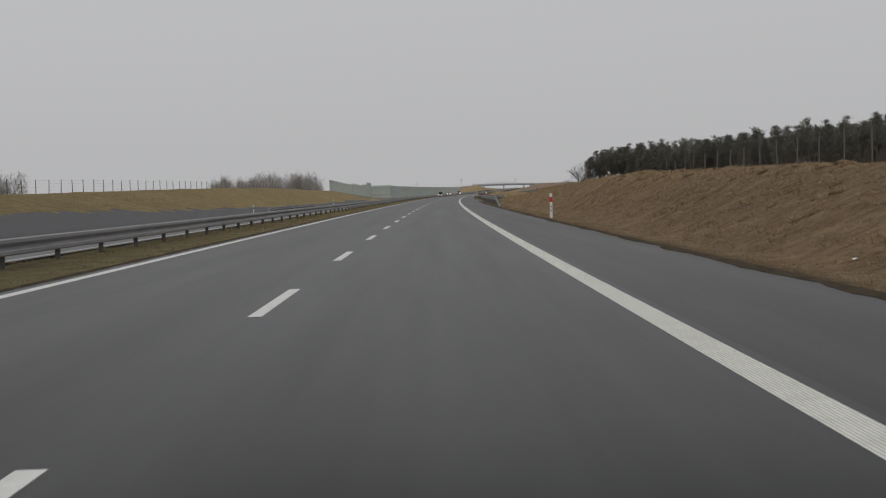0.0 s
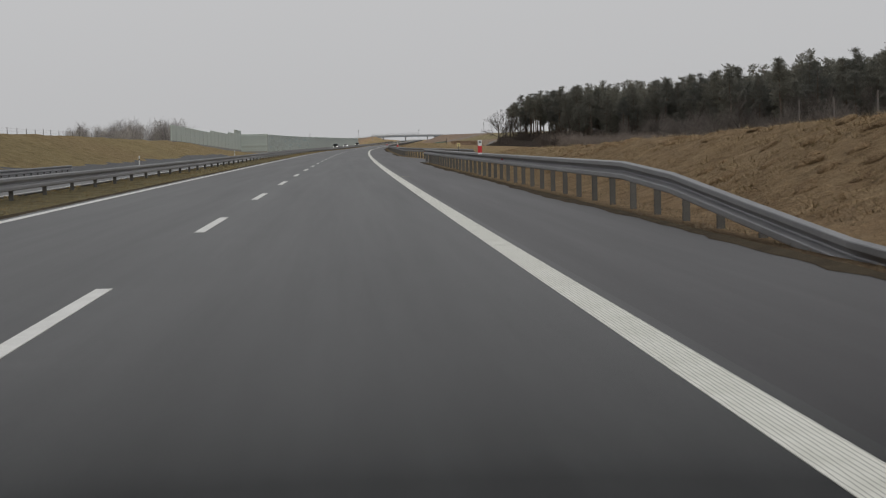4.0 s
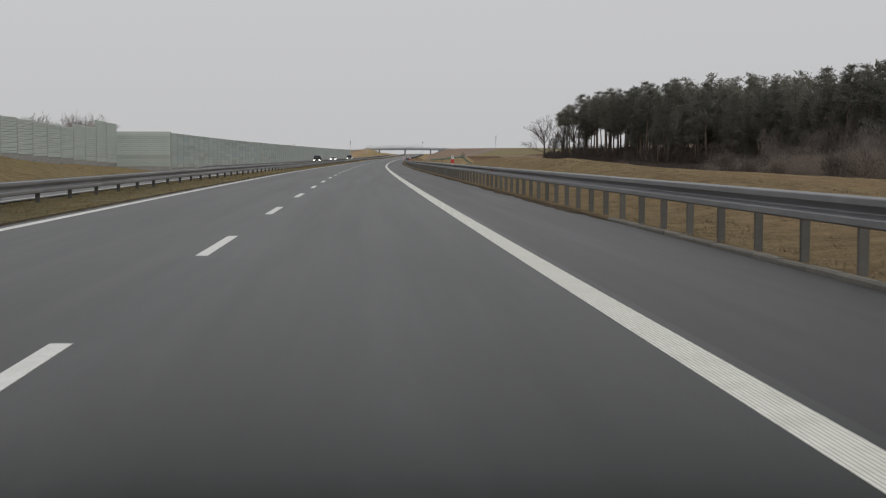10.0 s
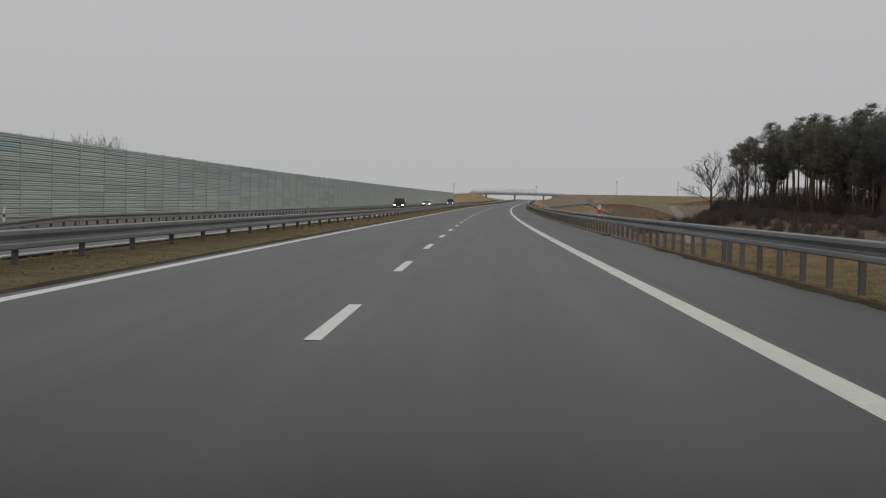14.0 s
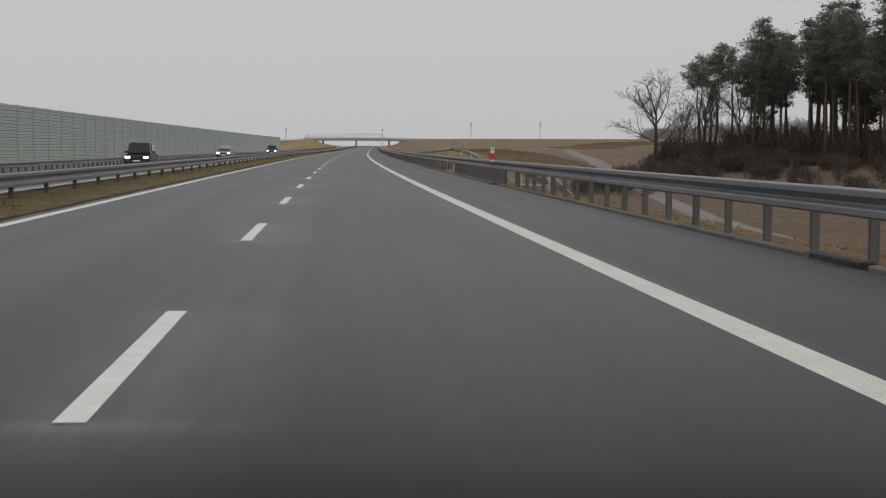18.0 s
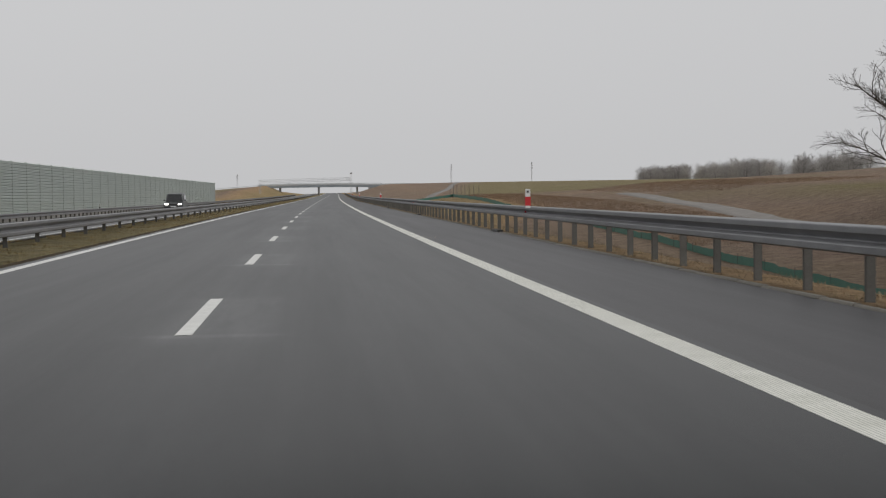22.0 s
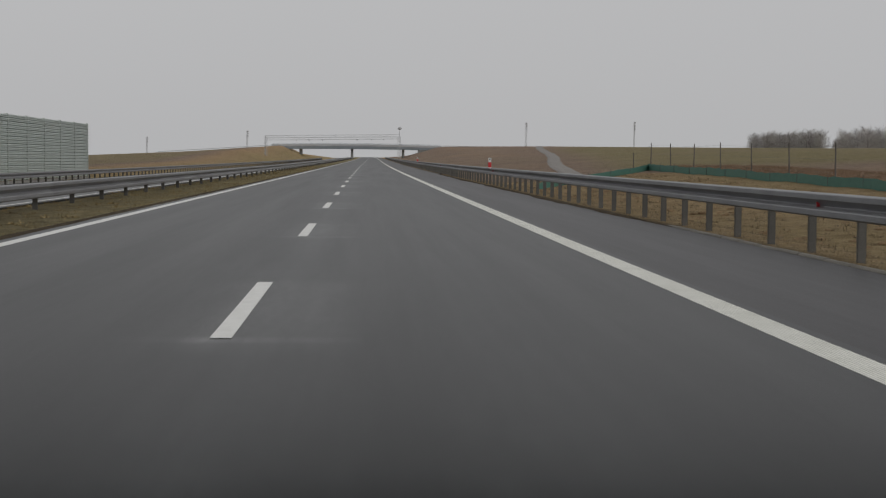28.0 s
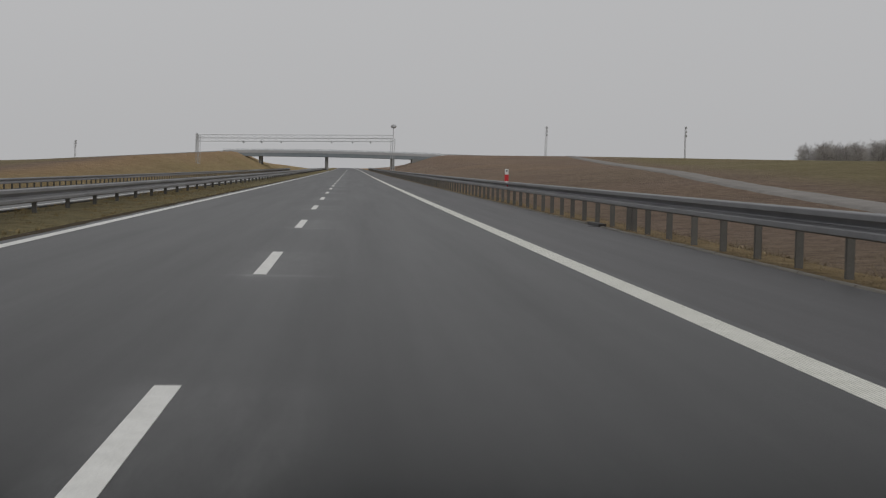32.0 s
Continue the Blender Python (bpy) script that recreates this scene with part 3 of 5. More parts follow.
G_D = [-3000, -1200, -600, -400, -260, -180, -140, -110, -90, -75, -62, -52, -45, -40, -36, -33, -30, -28, -26, -24.5, -23, -21.5, -20.4, -19.4, -18.5, -17.6, -17.5, -7.4, -7.3, -6.8, -6.2, -5.6, -5.0, -4.5, -4.05, -4.0,
       6.25, 6.3, 6.8, 7.3, 7.9, 8.5, 9.1, 9.7, 10.3, 10.9, 11.5, 12.2, 13, 14, 15.2, 16.6, 18, 20, 22, 24, 26.5, 29, 32, 36, 40, 45, 50, 56, 62, 70, 80, 92, 110, 140, 180, 260, 400, 600, 1200, 3000]
def soil(s, d):
    """Bare dark earth along the verge edge; a darker strip under the median rail."""
    n = 0.5 + 0.6 * noise.noise((s * 0.35, d, 3.0))
    if 6 < d < 8:
        return max(0.0, min(1.0, (7.3 - d) * 1.4)) * min(1.0, n + 0.35)
    if -8 < d < -3:
        return max(0.0, 0.35 - abs(d + 5.9) * 0.5) * n
    return 0.0


g_v, g_c, g_e = [], [], []
for s in G_S:
    c = min(max(s, -120), 1690)
    for d in G_D:
        g_v.append(P(s, d, ground_z(c, d)))
        g_c.append(cover(c, d))
        g_e.append(soil(c, d))
nd = len(G_D)
g_f = [(i * nd + k, i * nd + k + 1, (i + 1) * nd + k + 1, (i + 1) * nd + k) for i in range(len(G_S) - 1) for k in range(nd - 1)]
g_me = raw("ground", g_v, g_f, M_GROUND, True)
g_me.attributes.new("cover", "FLOAT", "POINT").data.foreach_set("value", g_c)
g_me.attributes.new("soil", "FLOAT", "POINT").data.foreach_set("value", g_e)
ground = tagged(new("ground", g_me), "dry winter grass, heath and pasture beside the motorway", "ground", kind="structure")


def sheet_z(s, d):
    """Height of the ground sheet itself, between its rows of points."""
    i = max(1, min(len(G_S) - 1, int(np.searchsorted(G_S, s))))
    k = max(1, min(nd - 1, int(np.searchsorted(G_D, d))))
    u, v = (s - G_S[i - 1]) / (G_S[i] - G_S[i - 1]), (d - G_D[k - 1]) / (G_D[k] - G_D[k - 1])
    z = [[ground_z(G_S[a], G_D[b]) for b in (k - 1, k)] for a in (i - 1, i)]
    return (z[0][0] * (1 - v) + z[0][1] * v) * (1 - u) + (z[1][0] * (1 - v) + z[1][1] * v) * u


def place(s, d, lift=0.0, turn=0.0):
    return at(s, d, ground_z(min(max(s, -120), 1690), d) + lift, turn)


# ---- carriageways ----
W = 3.75
ROAD_S = stations(-118, 1688, 6)
road = tagged(new("road", swept("road", ROAD_S, [(-4.1, -0.2), (-4.1, 0.0), (3.98, 0.0), (3.98, -0.2)], M_ASPHALT, True)), "grey asphalt carriageway with two lanes, slightly damp", "road", kind="structure")
shoulder = tagged(new("hard_shoulder", swept("hard_shoulder", ROAD_S, [(3.98, -0.2), (3.98, -0.003), (6.42, -0.03), (6.42, -0.2)], M_SHOULDER, True)), "darker asphalt hard shoulder along the carriageway", "road shoulder", kind="structure")
tagged(new("road_opposite", swept("road_opposite", ROAD_S, [(-17.75, -0.8), (-17.75, -0.56), (-7.25, -0.03), (-7.25, -0.3)], M_ASPHALT, True)), "grey asphalt carriageway of the opposite direction", "road", kind="structure")


def line(name, d, w, label, z=0.004, tilt=0.0):
    """A painted line; tilt: how far its left edge lies lower than its right one."""
    return tagged(new(name, swept(name, ROAD_S, [(d - w / 2, z + tilt / 2), (d + w / 2, z - tilt / 2)], M_PAINT)), label, "road marking", kind="structure")


line("edge_line", -W, 0.2, "white painted edge line beside the median")
line("edge_line", -7.6, 0.2, "white painted edge line of the opposite carriageway", -0.038, -0.01)
line("edge_line", -15.1, 0.24, "white painted edge line of the opposite hard shoulder", -0.416, -0.012)
edge = tagged(new("edge_line", swept("edge_line", ROAD_S, [(W - 0.134, -0.01), (W - 0.13, 0.004), (W + 0.13, 0.004), (W + 0.134, -0.01)], M_RIB)), "white ribbed rumble line between lane and shoulder", "road marking", kind="structure")
for k in range(-8, 125):
    s = 12.0 * k
    o = new("lane_dash", swept("lane_dash", [s, s + 2.1, s + 4.17], [(-0.07, -0.03), (-0.07, 0.005), (0.07, 0.005), (0.07, -0.03)], M_PAINT))
    tagged(o, "white painted lane dash on grey asphalt", "road marking", "lane dashes", "structure")

# ---- guard rails ----
W_FACE = [(-0.032, 0.0), (0.022, 0.012), (0.036, 0.028), (0.036, 0.096), (0.028, 0.108), (-0.046, 0.146), (-0.054, 0.16), (-0.046, 0.174), (0.028, 0.234), (0.036, 0.246), (0.036, 0.308), (0.028, 0.32), (-0.04, 0.336)]
W_BEAM = W_FACE + [(x - 0.006, z) for x, z in W_FACE[::-1]]


def post_mesh(height):
    """A C-shaped steel post."""
    bm = bmesh.new()
    box(bm, -0.05, 0.05, -0.004, 0.004, 0, height)
    box(bm, -0.054, -0.046, -0.004, 0.05, 0, height)
    box(bm, 0.046, 0.054, -0.004, 0.05, 0, height)
    return mesh_of("post", bm, M_POST)


POST = post_mesh(1.05)


def rail(label, s0, s1, posts, line_of, face, top=0.75, double=False):
    """A guard rail from s0 to s1 with posts at the places given, beams of 4 m; line_of(s) gives its offset and its height, face is +1 or -1: the side that it turns to traffic."""
    r = thing("guard_rail", label, "guard rail", None, "guard rails")
    for s in posts:
        d, z = line_of(s)
        part("post", POST, None, r, m=at(s, d - face * (0.0 if double else 0.12), top - 1.1 + z))
    n = max(1, round((s1 - s0) / 4))
    for a in range(n):
        sa, sb = s0 + (s1 - s0) * a / n, s0 + (s1 - s0) * (a + 1) / n + 0.02
        for side in ((face, -face) if double else (face,)):
            off = 0.11 if double else 0.0
            prof = [(side * (x + off), z + top - 0.335) for x, z in W_BEAM]
            part("beam", swept("beam", [sa, sb], prof, M_STEEL, True, shift=line_of), None, r)
    return r


def run(d):
    return lambda s: (d, 0.0)


def spaced(a, b, step):
    return [a + step * k for k in range(int((b - a) / step + 1.001))]


for a in range(-112, 1400, 252):
    b = min(a + 252, 1400)
    rail("galvanised double-sided guard rail along the median", a, b, [s for s in spaced(0.88 - 3.99 * 28, 1399, 3.99) if a <= s < b], run(-6.3), 1, 0.555, True)
for a in range(466, 1400, 252):
    rail("galvanised guard rail beyond the opposite carriageway", a, min(a + 252, 1400), spaced(a + 1, min(a + 252, 1400) - 1, 2), lambda s: (-18.7, -0.6 - 0.25 * smooth01((478 - s) / 12)), 1)
for a, b in ((177, 205), (209, 233)):
    rail("short galvanised guard rail beyond the opposite carriageway", a, b, spaced(a + 1, b - 1, 2), lambda s: (-18.7, -0.62 - 0.3 * smooth01((182 - s) / 5)), 1)
rail("galvanised guard rail with both ends on the verge", 134, 220.2, spaced(137.3, 203.3, 2) + spaced(205.4, 215.4, 1) + [218.4, 219.5], lambda s: (7.0, -0.75 * smooth01((150 - s) / 16)), -1)
rail("galvanised guard rail bending away where it begins", 218.4, 442, [219.6, 221.8, 223.4, 224.4, 225.4, 226.4, 227.5, 228.5, 229.6, 230.7] + spaced(232.8, 249.6, 2.1) + spaced(252.1, 440.1, 2) + [441.7], lambda s: (7.0 + 2.9 * max(0.0, 1 - (s - 222) / 42) ** 1.2, -0.06 * max(0.0, 1 - (s - 222) / 42)), -1)
SHOULDER_POSTS = [442.5] + spaced(445.6, 565.6, 2) + [534.3, 567.3, 569.4, 569.9] + spaced(573.2, 596.4, 1.05) + spaced(599.2, 779.2, 2) + spaced(780.5, 904.5, 2) + spaced(905.4, 936.4, 1) + spaced(938, 952, 2) + [951.4] + spaced(954, 1398, 2)
for a in (442, 698, 954, 1210):
    b = min(a + 256, 1400)
    rail("galvanised guard rail along the hard shoulder", a, b, [s for s in SHOULDER_POSTS if a <= s < b], run(7.0), -1)


# ---- noise barrier ----
def panel_mesh(length, mat):
    """A ribbed panel, 0.45 m high, that lies along y."""
    prof = [(-0.01, 0.0), (-0.01, 0.014), (0.06, 0.03), (0.075, 0.05), (0.075, 0.09), (0.045, 0.105), (0.045, 0.118), (0.075, 0.132), (0.075, 0.19), (0.06, 0.205), (0.0, 0.215), (0.0, 0.232), (0.06, 0.245), (0.075, 0.26), (0.075, 0.315), (0.045, 0.33), (0.045, 0.343), (0.075, 0.357), (0.075, 0.41), (0.06, 0.425), (-0.01, 0.435), (-0.01, 0.445), (-0.06, 0.445), (-0.06, 0.0)]
    v = [(x, y, z) for y in (0, length) for x, z in prof]
    n = len(prof)
    f = [(k, (k + 1) % n, n + (k + 1) % n, n + k) for k in range(n)] + [tuple(range(n))[::-1], tuple(range(n, 2 * n))]
    return raw("panel", v, f, mat)


BAY, ROW = 5.0, 0.447
PANEL, PANEL_BLUE, PANEL_DARK = (panel_mesh(BAY - 0.1, m) for m in (M_PANEL, M_PANEL_BLUE, M_PANEL_DARK))


def wall_post(mat):
    bm = bmesh.new()
    box(bm, -0.09, 0.07, -0.008, 0.008, 0, 4.0)
    box(bm, 0.066, 0.08, -0.07, 0.07, 0, 4.0)
    box(bm, -0.104, -0.09, -0.07, 0.07, 0, 4.0)
    return mesh_of("post", bm, mat)


WALL_POST, CORNER_POST = wall_post(M_PANEL_DARK), wall_post(M_WALLPOST)


def barrier(label, a, b, base_a, base_b, rows, single=True, corner=False):
    """A noise barrier from a to b, both (s, d): posts, bays of stacked panels, a concrete footing; rows(i, n) panels in bay i."""
    rnd = random.Random(label)
    w = thing("noise_barrier", label, "noise barrier", None, "noise barrier")
    n = max(1, round(math.hypot(b[0] - a[0], b[1] - a[1]) / BAY))
    src = np.array([tuple(v.co) for v in PANEL.vertices])
    srf = [tuple(p.vertices) for p in PANEL.polygons]
    verts, faces, last = [], [], 0
    for i in range(n):
        u, v = i / n, (i + 1) / n
        p = P(a[0] + (b[0] - a[0]) * u, a[1] + (b[1] - a[1]) * u)
        q = P(a[0] + (b[0] - a[0]) * v, a[1] + (b[1] - a[1]) * v)
        base = base_a + (base_b - base_a) * u
        r = rows(i, n)
        m = Matrix.Translation((p.x, p.y, p.z + base)) @ pose(0, 0, 0, 0, 0, math.degrees(math.atan2(q.y - p.y, q.x - p.x)) - 90)
        k = math.hypot(q.x - p.x, q.y - p.y) / BAY
        part("post", CORNER_POST if corner and i == 0 else WALL_POST, None, w, m=m @ Matrix.Diagonal((1, 1, (max(r, last) * ROW + 0.28) / 4.0, 1)))
        last = r
        part("footing", boxed(-0.07, 0.07, 0.1, BAY * k - 0.1, -0.7, 0.23), M_CONCRETE, w, m=m)
        for j in range(int(r)):
            mm = m @ Matrix.Translation((0, 0.05, 0.25 + ROW * j)) @ Matrix.Diagonal((1, k, 1, 1))
            if single:
                x = rnd.random()
                part("panel", PANEL_BLUE if x < 0.07 else PANEL_DARK if x < 0.16 else PANEL, None, w, m=mm)
            else:
                o = len(verts)
                verts += [mm @ Vector(c) for c in src]
                faces += [tuple(o + x for x in fc) for fc in srf]
    if verts:
        tagged(part("panel_rest", raw("panel_rest", verts, faces, M_PANEL), None, w), kind="stuff")
    e = P(*b)
    part("post", WALL_POST, None, w, m=Matrix.Translation((e.x, e.y, e.z + base_b)) @ Matrix.Diagonal((1, 1, (last * ROW + 0.28) / 4.0, 1)))
    return w


barrier("pale ribbed noise barrier on the grass bank, its top in steps", (371.5, -30.0), (462, -27.2), 2.25, 0.15, lambda i, n: (6, 6, 6, 6, 6, 6, 6, 6, 6, 7, 7, 7, 7, 7, 8, 8, 10, 10)[i], False)
barrier("short end of the pale green ribbed noise barrier", (462, -27.2), (462, -21.0), -0.15, -0.25, lambda i, n: 9)
barrier("pale green ribbed noise barrier beside the opposite carriageway", (462, -21.0), (612, -20.9), -0.3, -0.35, lambda i, n: 9, True, True)
barrier("pale green ribbed noise barrier running far along the motorway", (612, -20.9), (920, -20.7), -0.35, -0.68, lambda i, n: 9, False)


# ---- delineator posts ----
def delineator(s, d, z, tall, label):
    t = thing("delineator_post", label, "delineator post", at(s, d, z), "delineator posts")
    if tall:
        b = part("body", boxed(-0.06, 0.06, -0.02, 0.02, 0, 1.1, bevel=0.012), M_WHITE, t)
        part("red_band", boxed(-0.0625, 0.0625, -0.0225, 0.0225, 0.72, 0.94), M_RED, b, "red reflective band")
    else:
        b = part("body", boxed(-0.07, 0.07, -0.015, 0.015, 0, 0.5, bevel=0.012), M_WHITE, t)
        part("red_band", boxed(-0.0725, 0.0725, -0.018, 0.018, 0.06, 0.3), M_RED, b, "red reflective band")
    part("reflector", boxed(-0.025, 0.025, -0.026, -0.02, 0.4 if not tall else 0.3, 0.43 if not tall else 0.36), M_STEEL, b)
    return b


db = delineator(74.3, 6.9, -0.05, True, "white delineator post with a red band on the verge")
for i in range(3):
    part("number_bar", boxed(-0.022, 0.022, -0.0265, -0.0205, 0.44 + 0.055 * i, 0.465 + 0.055 * i), M_BLACK, db, "small black bar in place of the number")
for s in (174.4, 274.4, 374.5, 475, 573.9, 673.8, 773.3, 874.0, 973):
    db = delineator(s, 6.7, 0.72, False, "red and white delineator fixed on the guard rail")
    part("number_bar", boxed(-0.03, 0.03, -0.0215, -0.0155, 0.4, 0.46), M_BLACK, db, "small black bar in place of the number")
for s in (68, 168, 268, 368, 469, 569, 669, 769):
    t = thing("delineator_post", "slim white delineator post beyond the opposite carriageway", "delineator post", at(s, -19.0, -0.6), "delineator posts")
    b = part("body", boxed(-0.05, 0.05, -0.02, 0.02, 0, 1.15, bevel=0.012), M_WHITE, t)
    part("dark_band", boxed(-0.0525, 0.0525, -0.0225, 0.0225, 0.7, 0.86), M_POST, b, "dull grey band")

# ---- bridge, gantry and masts far ahead ----
BR_S, MID = 1325.0, -5.65
bridge = thing("road_bridge", "grey road bridge on slim piers across the motorway", "bridge", at(BR_S, 0, 0))


def arch(x):
    return 0.25 - 0.0004 * (x - MID) ** 2


xs = [-34 + 2 * i for i in range(31)]
v, f = [], []
for x in xs:
    for y in (-4.6, 4.6):
        v += [Vector((x, y, 3.35 + arch(x) * 0.9)), Vector((x, y, 4.35 + arch(x)))]
for i in range(len(xs) - 1):
    o = 4 * i
    f += [(o, o + 1, o + 5, o + 4), (o + 2, o + 6, o + 7, o + 3), (o + 1, o + 3, o + 7, o + 5), (o, o + 4, o + 6, o + 2)]
part("deck", raw("deck", v, f, M_DECK), None, bridge, "blue-grey deck girder")
for y in (-4.66, 4.66):
    v = [Vector((x, y + w, 4.25 + arch(x) + h)) for x in xs for w, h in ((-0.05, 0.0), (-0.05, 0.75), (0.05, 0.75), (0.05, 0.0))]
    f = [(4 * i + k, 4 * i + (k + 1) % 4, 4 * i + 4 + (k + 1) % 4, 4 * i + 4 + k) for i in range(len(xs) - 1) for k in range(4)]
    part("parapet", raw("parapet", v, f, M_PALESTEEL), None, bridge, "pale steel parapet")
for x in (MID, 12.6, -23.9):
    for y in (-2.5, 2.5):
        bm = bmesh.new()
        bmesh.ops.create_cone(bm, cap_ends=True, segments=14, radius1=0.45, radius2=0.45, depth=5.6, matrix=Matrix.Translation((x, y, 1.2)))
        part("pier", bm, M_CONCRETE, bridge)
for y in (-4.5, 4.5):
    for x in range(-34, 28, 2):
        part("rail_post", boxed(x - 0.04, x + 0.04, y - 0.04, y + 0.04, 4.3 + arch(x) - (0.0016 * 0), 5.3 + arch(x)), M_DECK, bridge)
    for h in (4.75, 5.3):
        tv, tf = [], []
        tube(tv, tf, [Vector((x, y, h + arch(x))) for x in range(-34, 28, 4)], [0.035] * 16, 4)
        part("hand_rail", raw("hand_rail", tv, tf, M_DECK), None, bridge)
for x0, x1, z0, z1 in ((-34, -74, 4.3, 1.6), (26, 62, 4.6, 4.2)):
    tv, tf = [], []
    pts = [Vector((x0 + (x1 - x0) * k / 8, -4.2, z0 + (z1 - z0) * k / 8 + 0.35)) for k in range(9)]
    tube(tv, tf, pts, [0.13] * 9, 4)
    part("ramp_rail", raw("ramp_rail", tv, tf, M_PALESTEEL), None, bridge, "pale guard rail along the ramp")
for x in (-31, 19.5):
    part("abutment", boxed(x - 1.5, x + 1.5, -4.4, 4.4, 0.5, 3.5), M_CONCRETE, bridge)


def lattice(parent, a, b, size, mat, bays):
    """Four chords and their cross braces between two points."""
    a, b = Vector(a), Vector(b)
    t = (b - a).normalized()
    u = t.orthogonal().normalized()
    w = t.cross(u)
    tv, tf = [], []
    co = [(u * i + w * j) * size / 2 for i, j in ((1, 1), (1, -1), (-1, -1), (-1, 1))]
    for c in co:
        tube(tv, tf, [a + c, b + c], [0.05, 0.05], 4)
    for k in range(bays):
        p, q = a.lerp(b, k / bays), a.lerp(b, (k + 1) / bays)
        for i in range(4):
            tube(tv, tf, [p + co[i], q + co[(i + 1) % 4]], [0.012, 0.012], 3)
    part("lattice", raw("lattice", tv, tf, mat), None, parent)


gantry = thing("toll_gantry", "grey steel lattice gantry across both carriageways", "gantry", at(1172, 0, 0))
for x in (-25.3, 8.3):
    lattice(gantry, (x, 0, 0.2), (x, 0, 6.2), 0.5, M_PALESTEEL, 8)
lattice(gantry, (-25.3, 0, 5.6), (8.3, 0, 6.2), 0.8, M_PALESTEEL, 26)
for x in (-17.5, -14.4, -11.0, -2.3, 1.3, 4.4):
    part("sensor", boxed(x - 0.15, x + 0.15, -0.3, 0.2, 4.75 + (x + 25) * 0.018, 5.15 + (x + 25) * 0.018, bevel=0.03), M_PALESTEEL, gantry, "small grey sensor box")
bm = bmesh.new()
bmesh.ops.create_uvsphere(bm, u_segments=12, v_segments=8, radius=0.5, matrix=Matrix.Translation((8.4, 0, 8.3)) @ Matrix.Diagonal((1, 0.5, 0.7, 1)))
part("aerial", bm, M_PALESTEEL, gantry, "round aerial dish")
part("aerial_pole", boxed(8.3, 8.4, -0.05, 0.05, 6.2, 8.1), M_PALESTEEL, gantry)


def mast(label, s, d, z, h, fat):
    t = thing("mast", label, "mast", at(s, d, z))
    lattice(t, (0, 0, -0.5), (0, 0, h), fat, M_PALESTEEL, int(h / 1.2))
    for k in (0.72, 0.84, 0.96):
        part("aerial", boxed(0.1, 0.5, -0.12, 0.12, h * k - 0.3, h * k + 0.3, bevel=0.03), M_PALESTEEL, t)


mast("slender grey lattice mast behind the bridge ramp", 1357, 60.3, 5.2, 9.2, 0.5)
mast("slender grey lattice mast in the field", 1334, 97.8, 5.0, 9.6, 0.3)
mast("slender grey mast behind the bridge ramp", 1390, -48.5, 3.0, 7.8, 0.4)
mast("far slender mast in the pasture", 1433, -95, 1.5, 6.8, 0.4)

# ---- trees ----
def pine(seed, h, crown_from, spread, dense=26, size=1.0, limbs=True, bend=0.05):
    rnd = random.Random(seed)
    tv, tf, lv, lf = [], [], [], []
    lean, sway = Vector((rnd.uniform(-bend, bend), rnd.uniform(-bend, bend), 1)), 1.6 * bend
    pts = [Vector((lean.x * h * i / 7 + rnd.uniform(-sway, sway), lean.y * h * i / 7 + rnd.uniform(-sway, sway), h * i / 7)) for i in range(8)]
    r0 = 0.012 * h + 0.04
    tube(tv, tf, pts, [r0 * (1 - 0.85 * i / 7) for i in range(8)], 6)

    def clump(c, r, n):
        for _ in range(n):
            o = Vector((rnd.gauss(0, 1), rnd.gauss(0, 1), rnd.gauss(0, 0.55))) * r * 0.55
            a = Vector((rnd.uniform(-1, 1), rnd.uniform(-1, 1), rnd.uniform(-0.4, 0.9))).normalized()
            b = a.orthogonal().normalized() * rnd.uniform(0.06, 0.12) * size
            L = rnd.uniform(0.25, 0.55) * size
            k = len(lv)
            lv.extend([c + o - b, c + o + b, c + o + a * L + b * 0.3])
            lf.append((k, k + 1, k + 2))

    z = crown_from * h
    while z < h:
        u = (z - crown_from * h) / (h * (1 - crown_from))
        for _ in range(rnd.randint(2, 4)):
            ang = rnd.uniform(0, 2 * math.pi)
            L = spread * (1.05 - 0.85 * u ** 1.4) * rnd.uniform(0.45, 1.1) * (0.55 + 0.45 * min(1, u * 5))
            root = pts[0].lerp(pts[7], z / h)
            tip = root + Vector((math.cos(ang) * L, math.sin(ang) * L, L * rnd.uniform(-0.1, 0.45)))
            mid = root.lerp(tip, 0.5) + Vector((0, 0, -0.08 * L))
            if limbs:
                tube(tv, tf, [root, mid, tip], [0.05, 0.035, 0.012], 3)
            for q in range(max(2, int(L * 1.8))):
                w = 0.35 + 0.65 * (q + rnd.random()) / max(2, int(L * 1.8))
                clump(root.lerp(tip, w) + Vector((0, 0, rnd.uniform(-0.15, 0.3))), rnd.uniform(0.55, 1.0), dense)
        z += rnd.uniform(0.45, 0.8)
    for _ in range(6):
        z = rnd.uniform(0.25, crown_from) * h
        ang = rnd.uniform(0, 6.28)
        root = pts[0].lerp(pts[7], z / h)
        tube(tv, tf, [root, root + Vector((math.cos(ang), math.sin(ang), rnd.uniform(-0.3, 0.2))) * rnd.uniform(0.5, 1.4)], [0.03, 0.008], 3)
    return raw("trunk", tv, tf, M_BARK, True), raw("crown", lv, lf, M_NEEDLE)


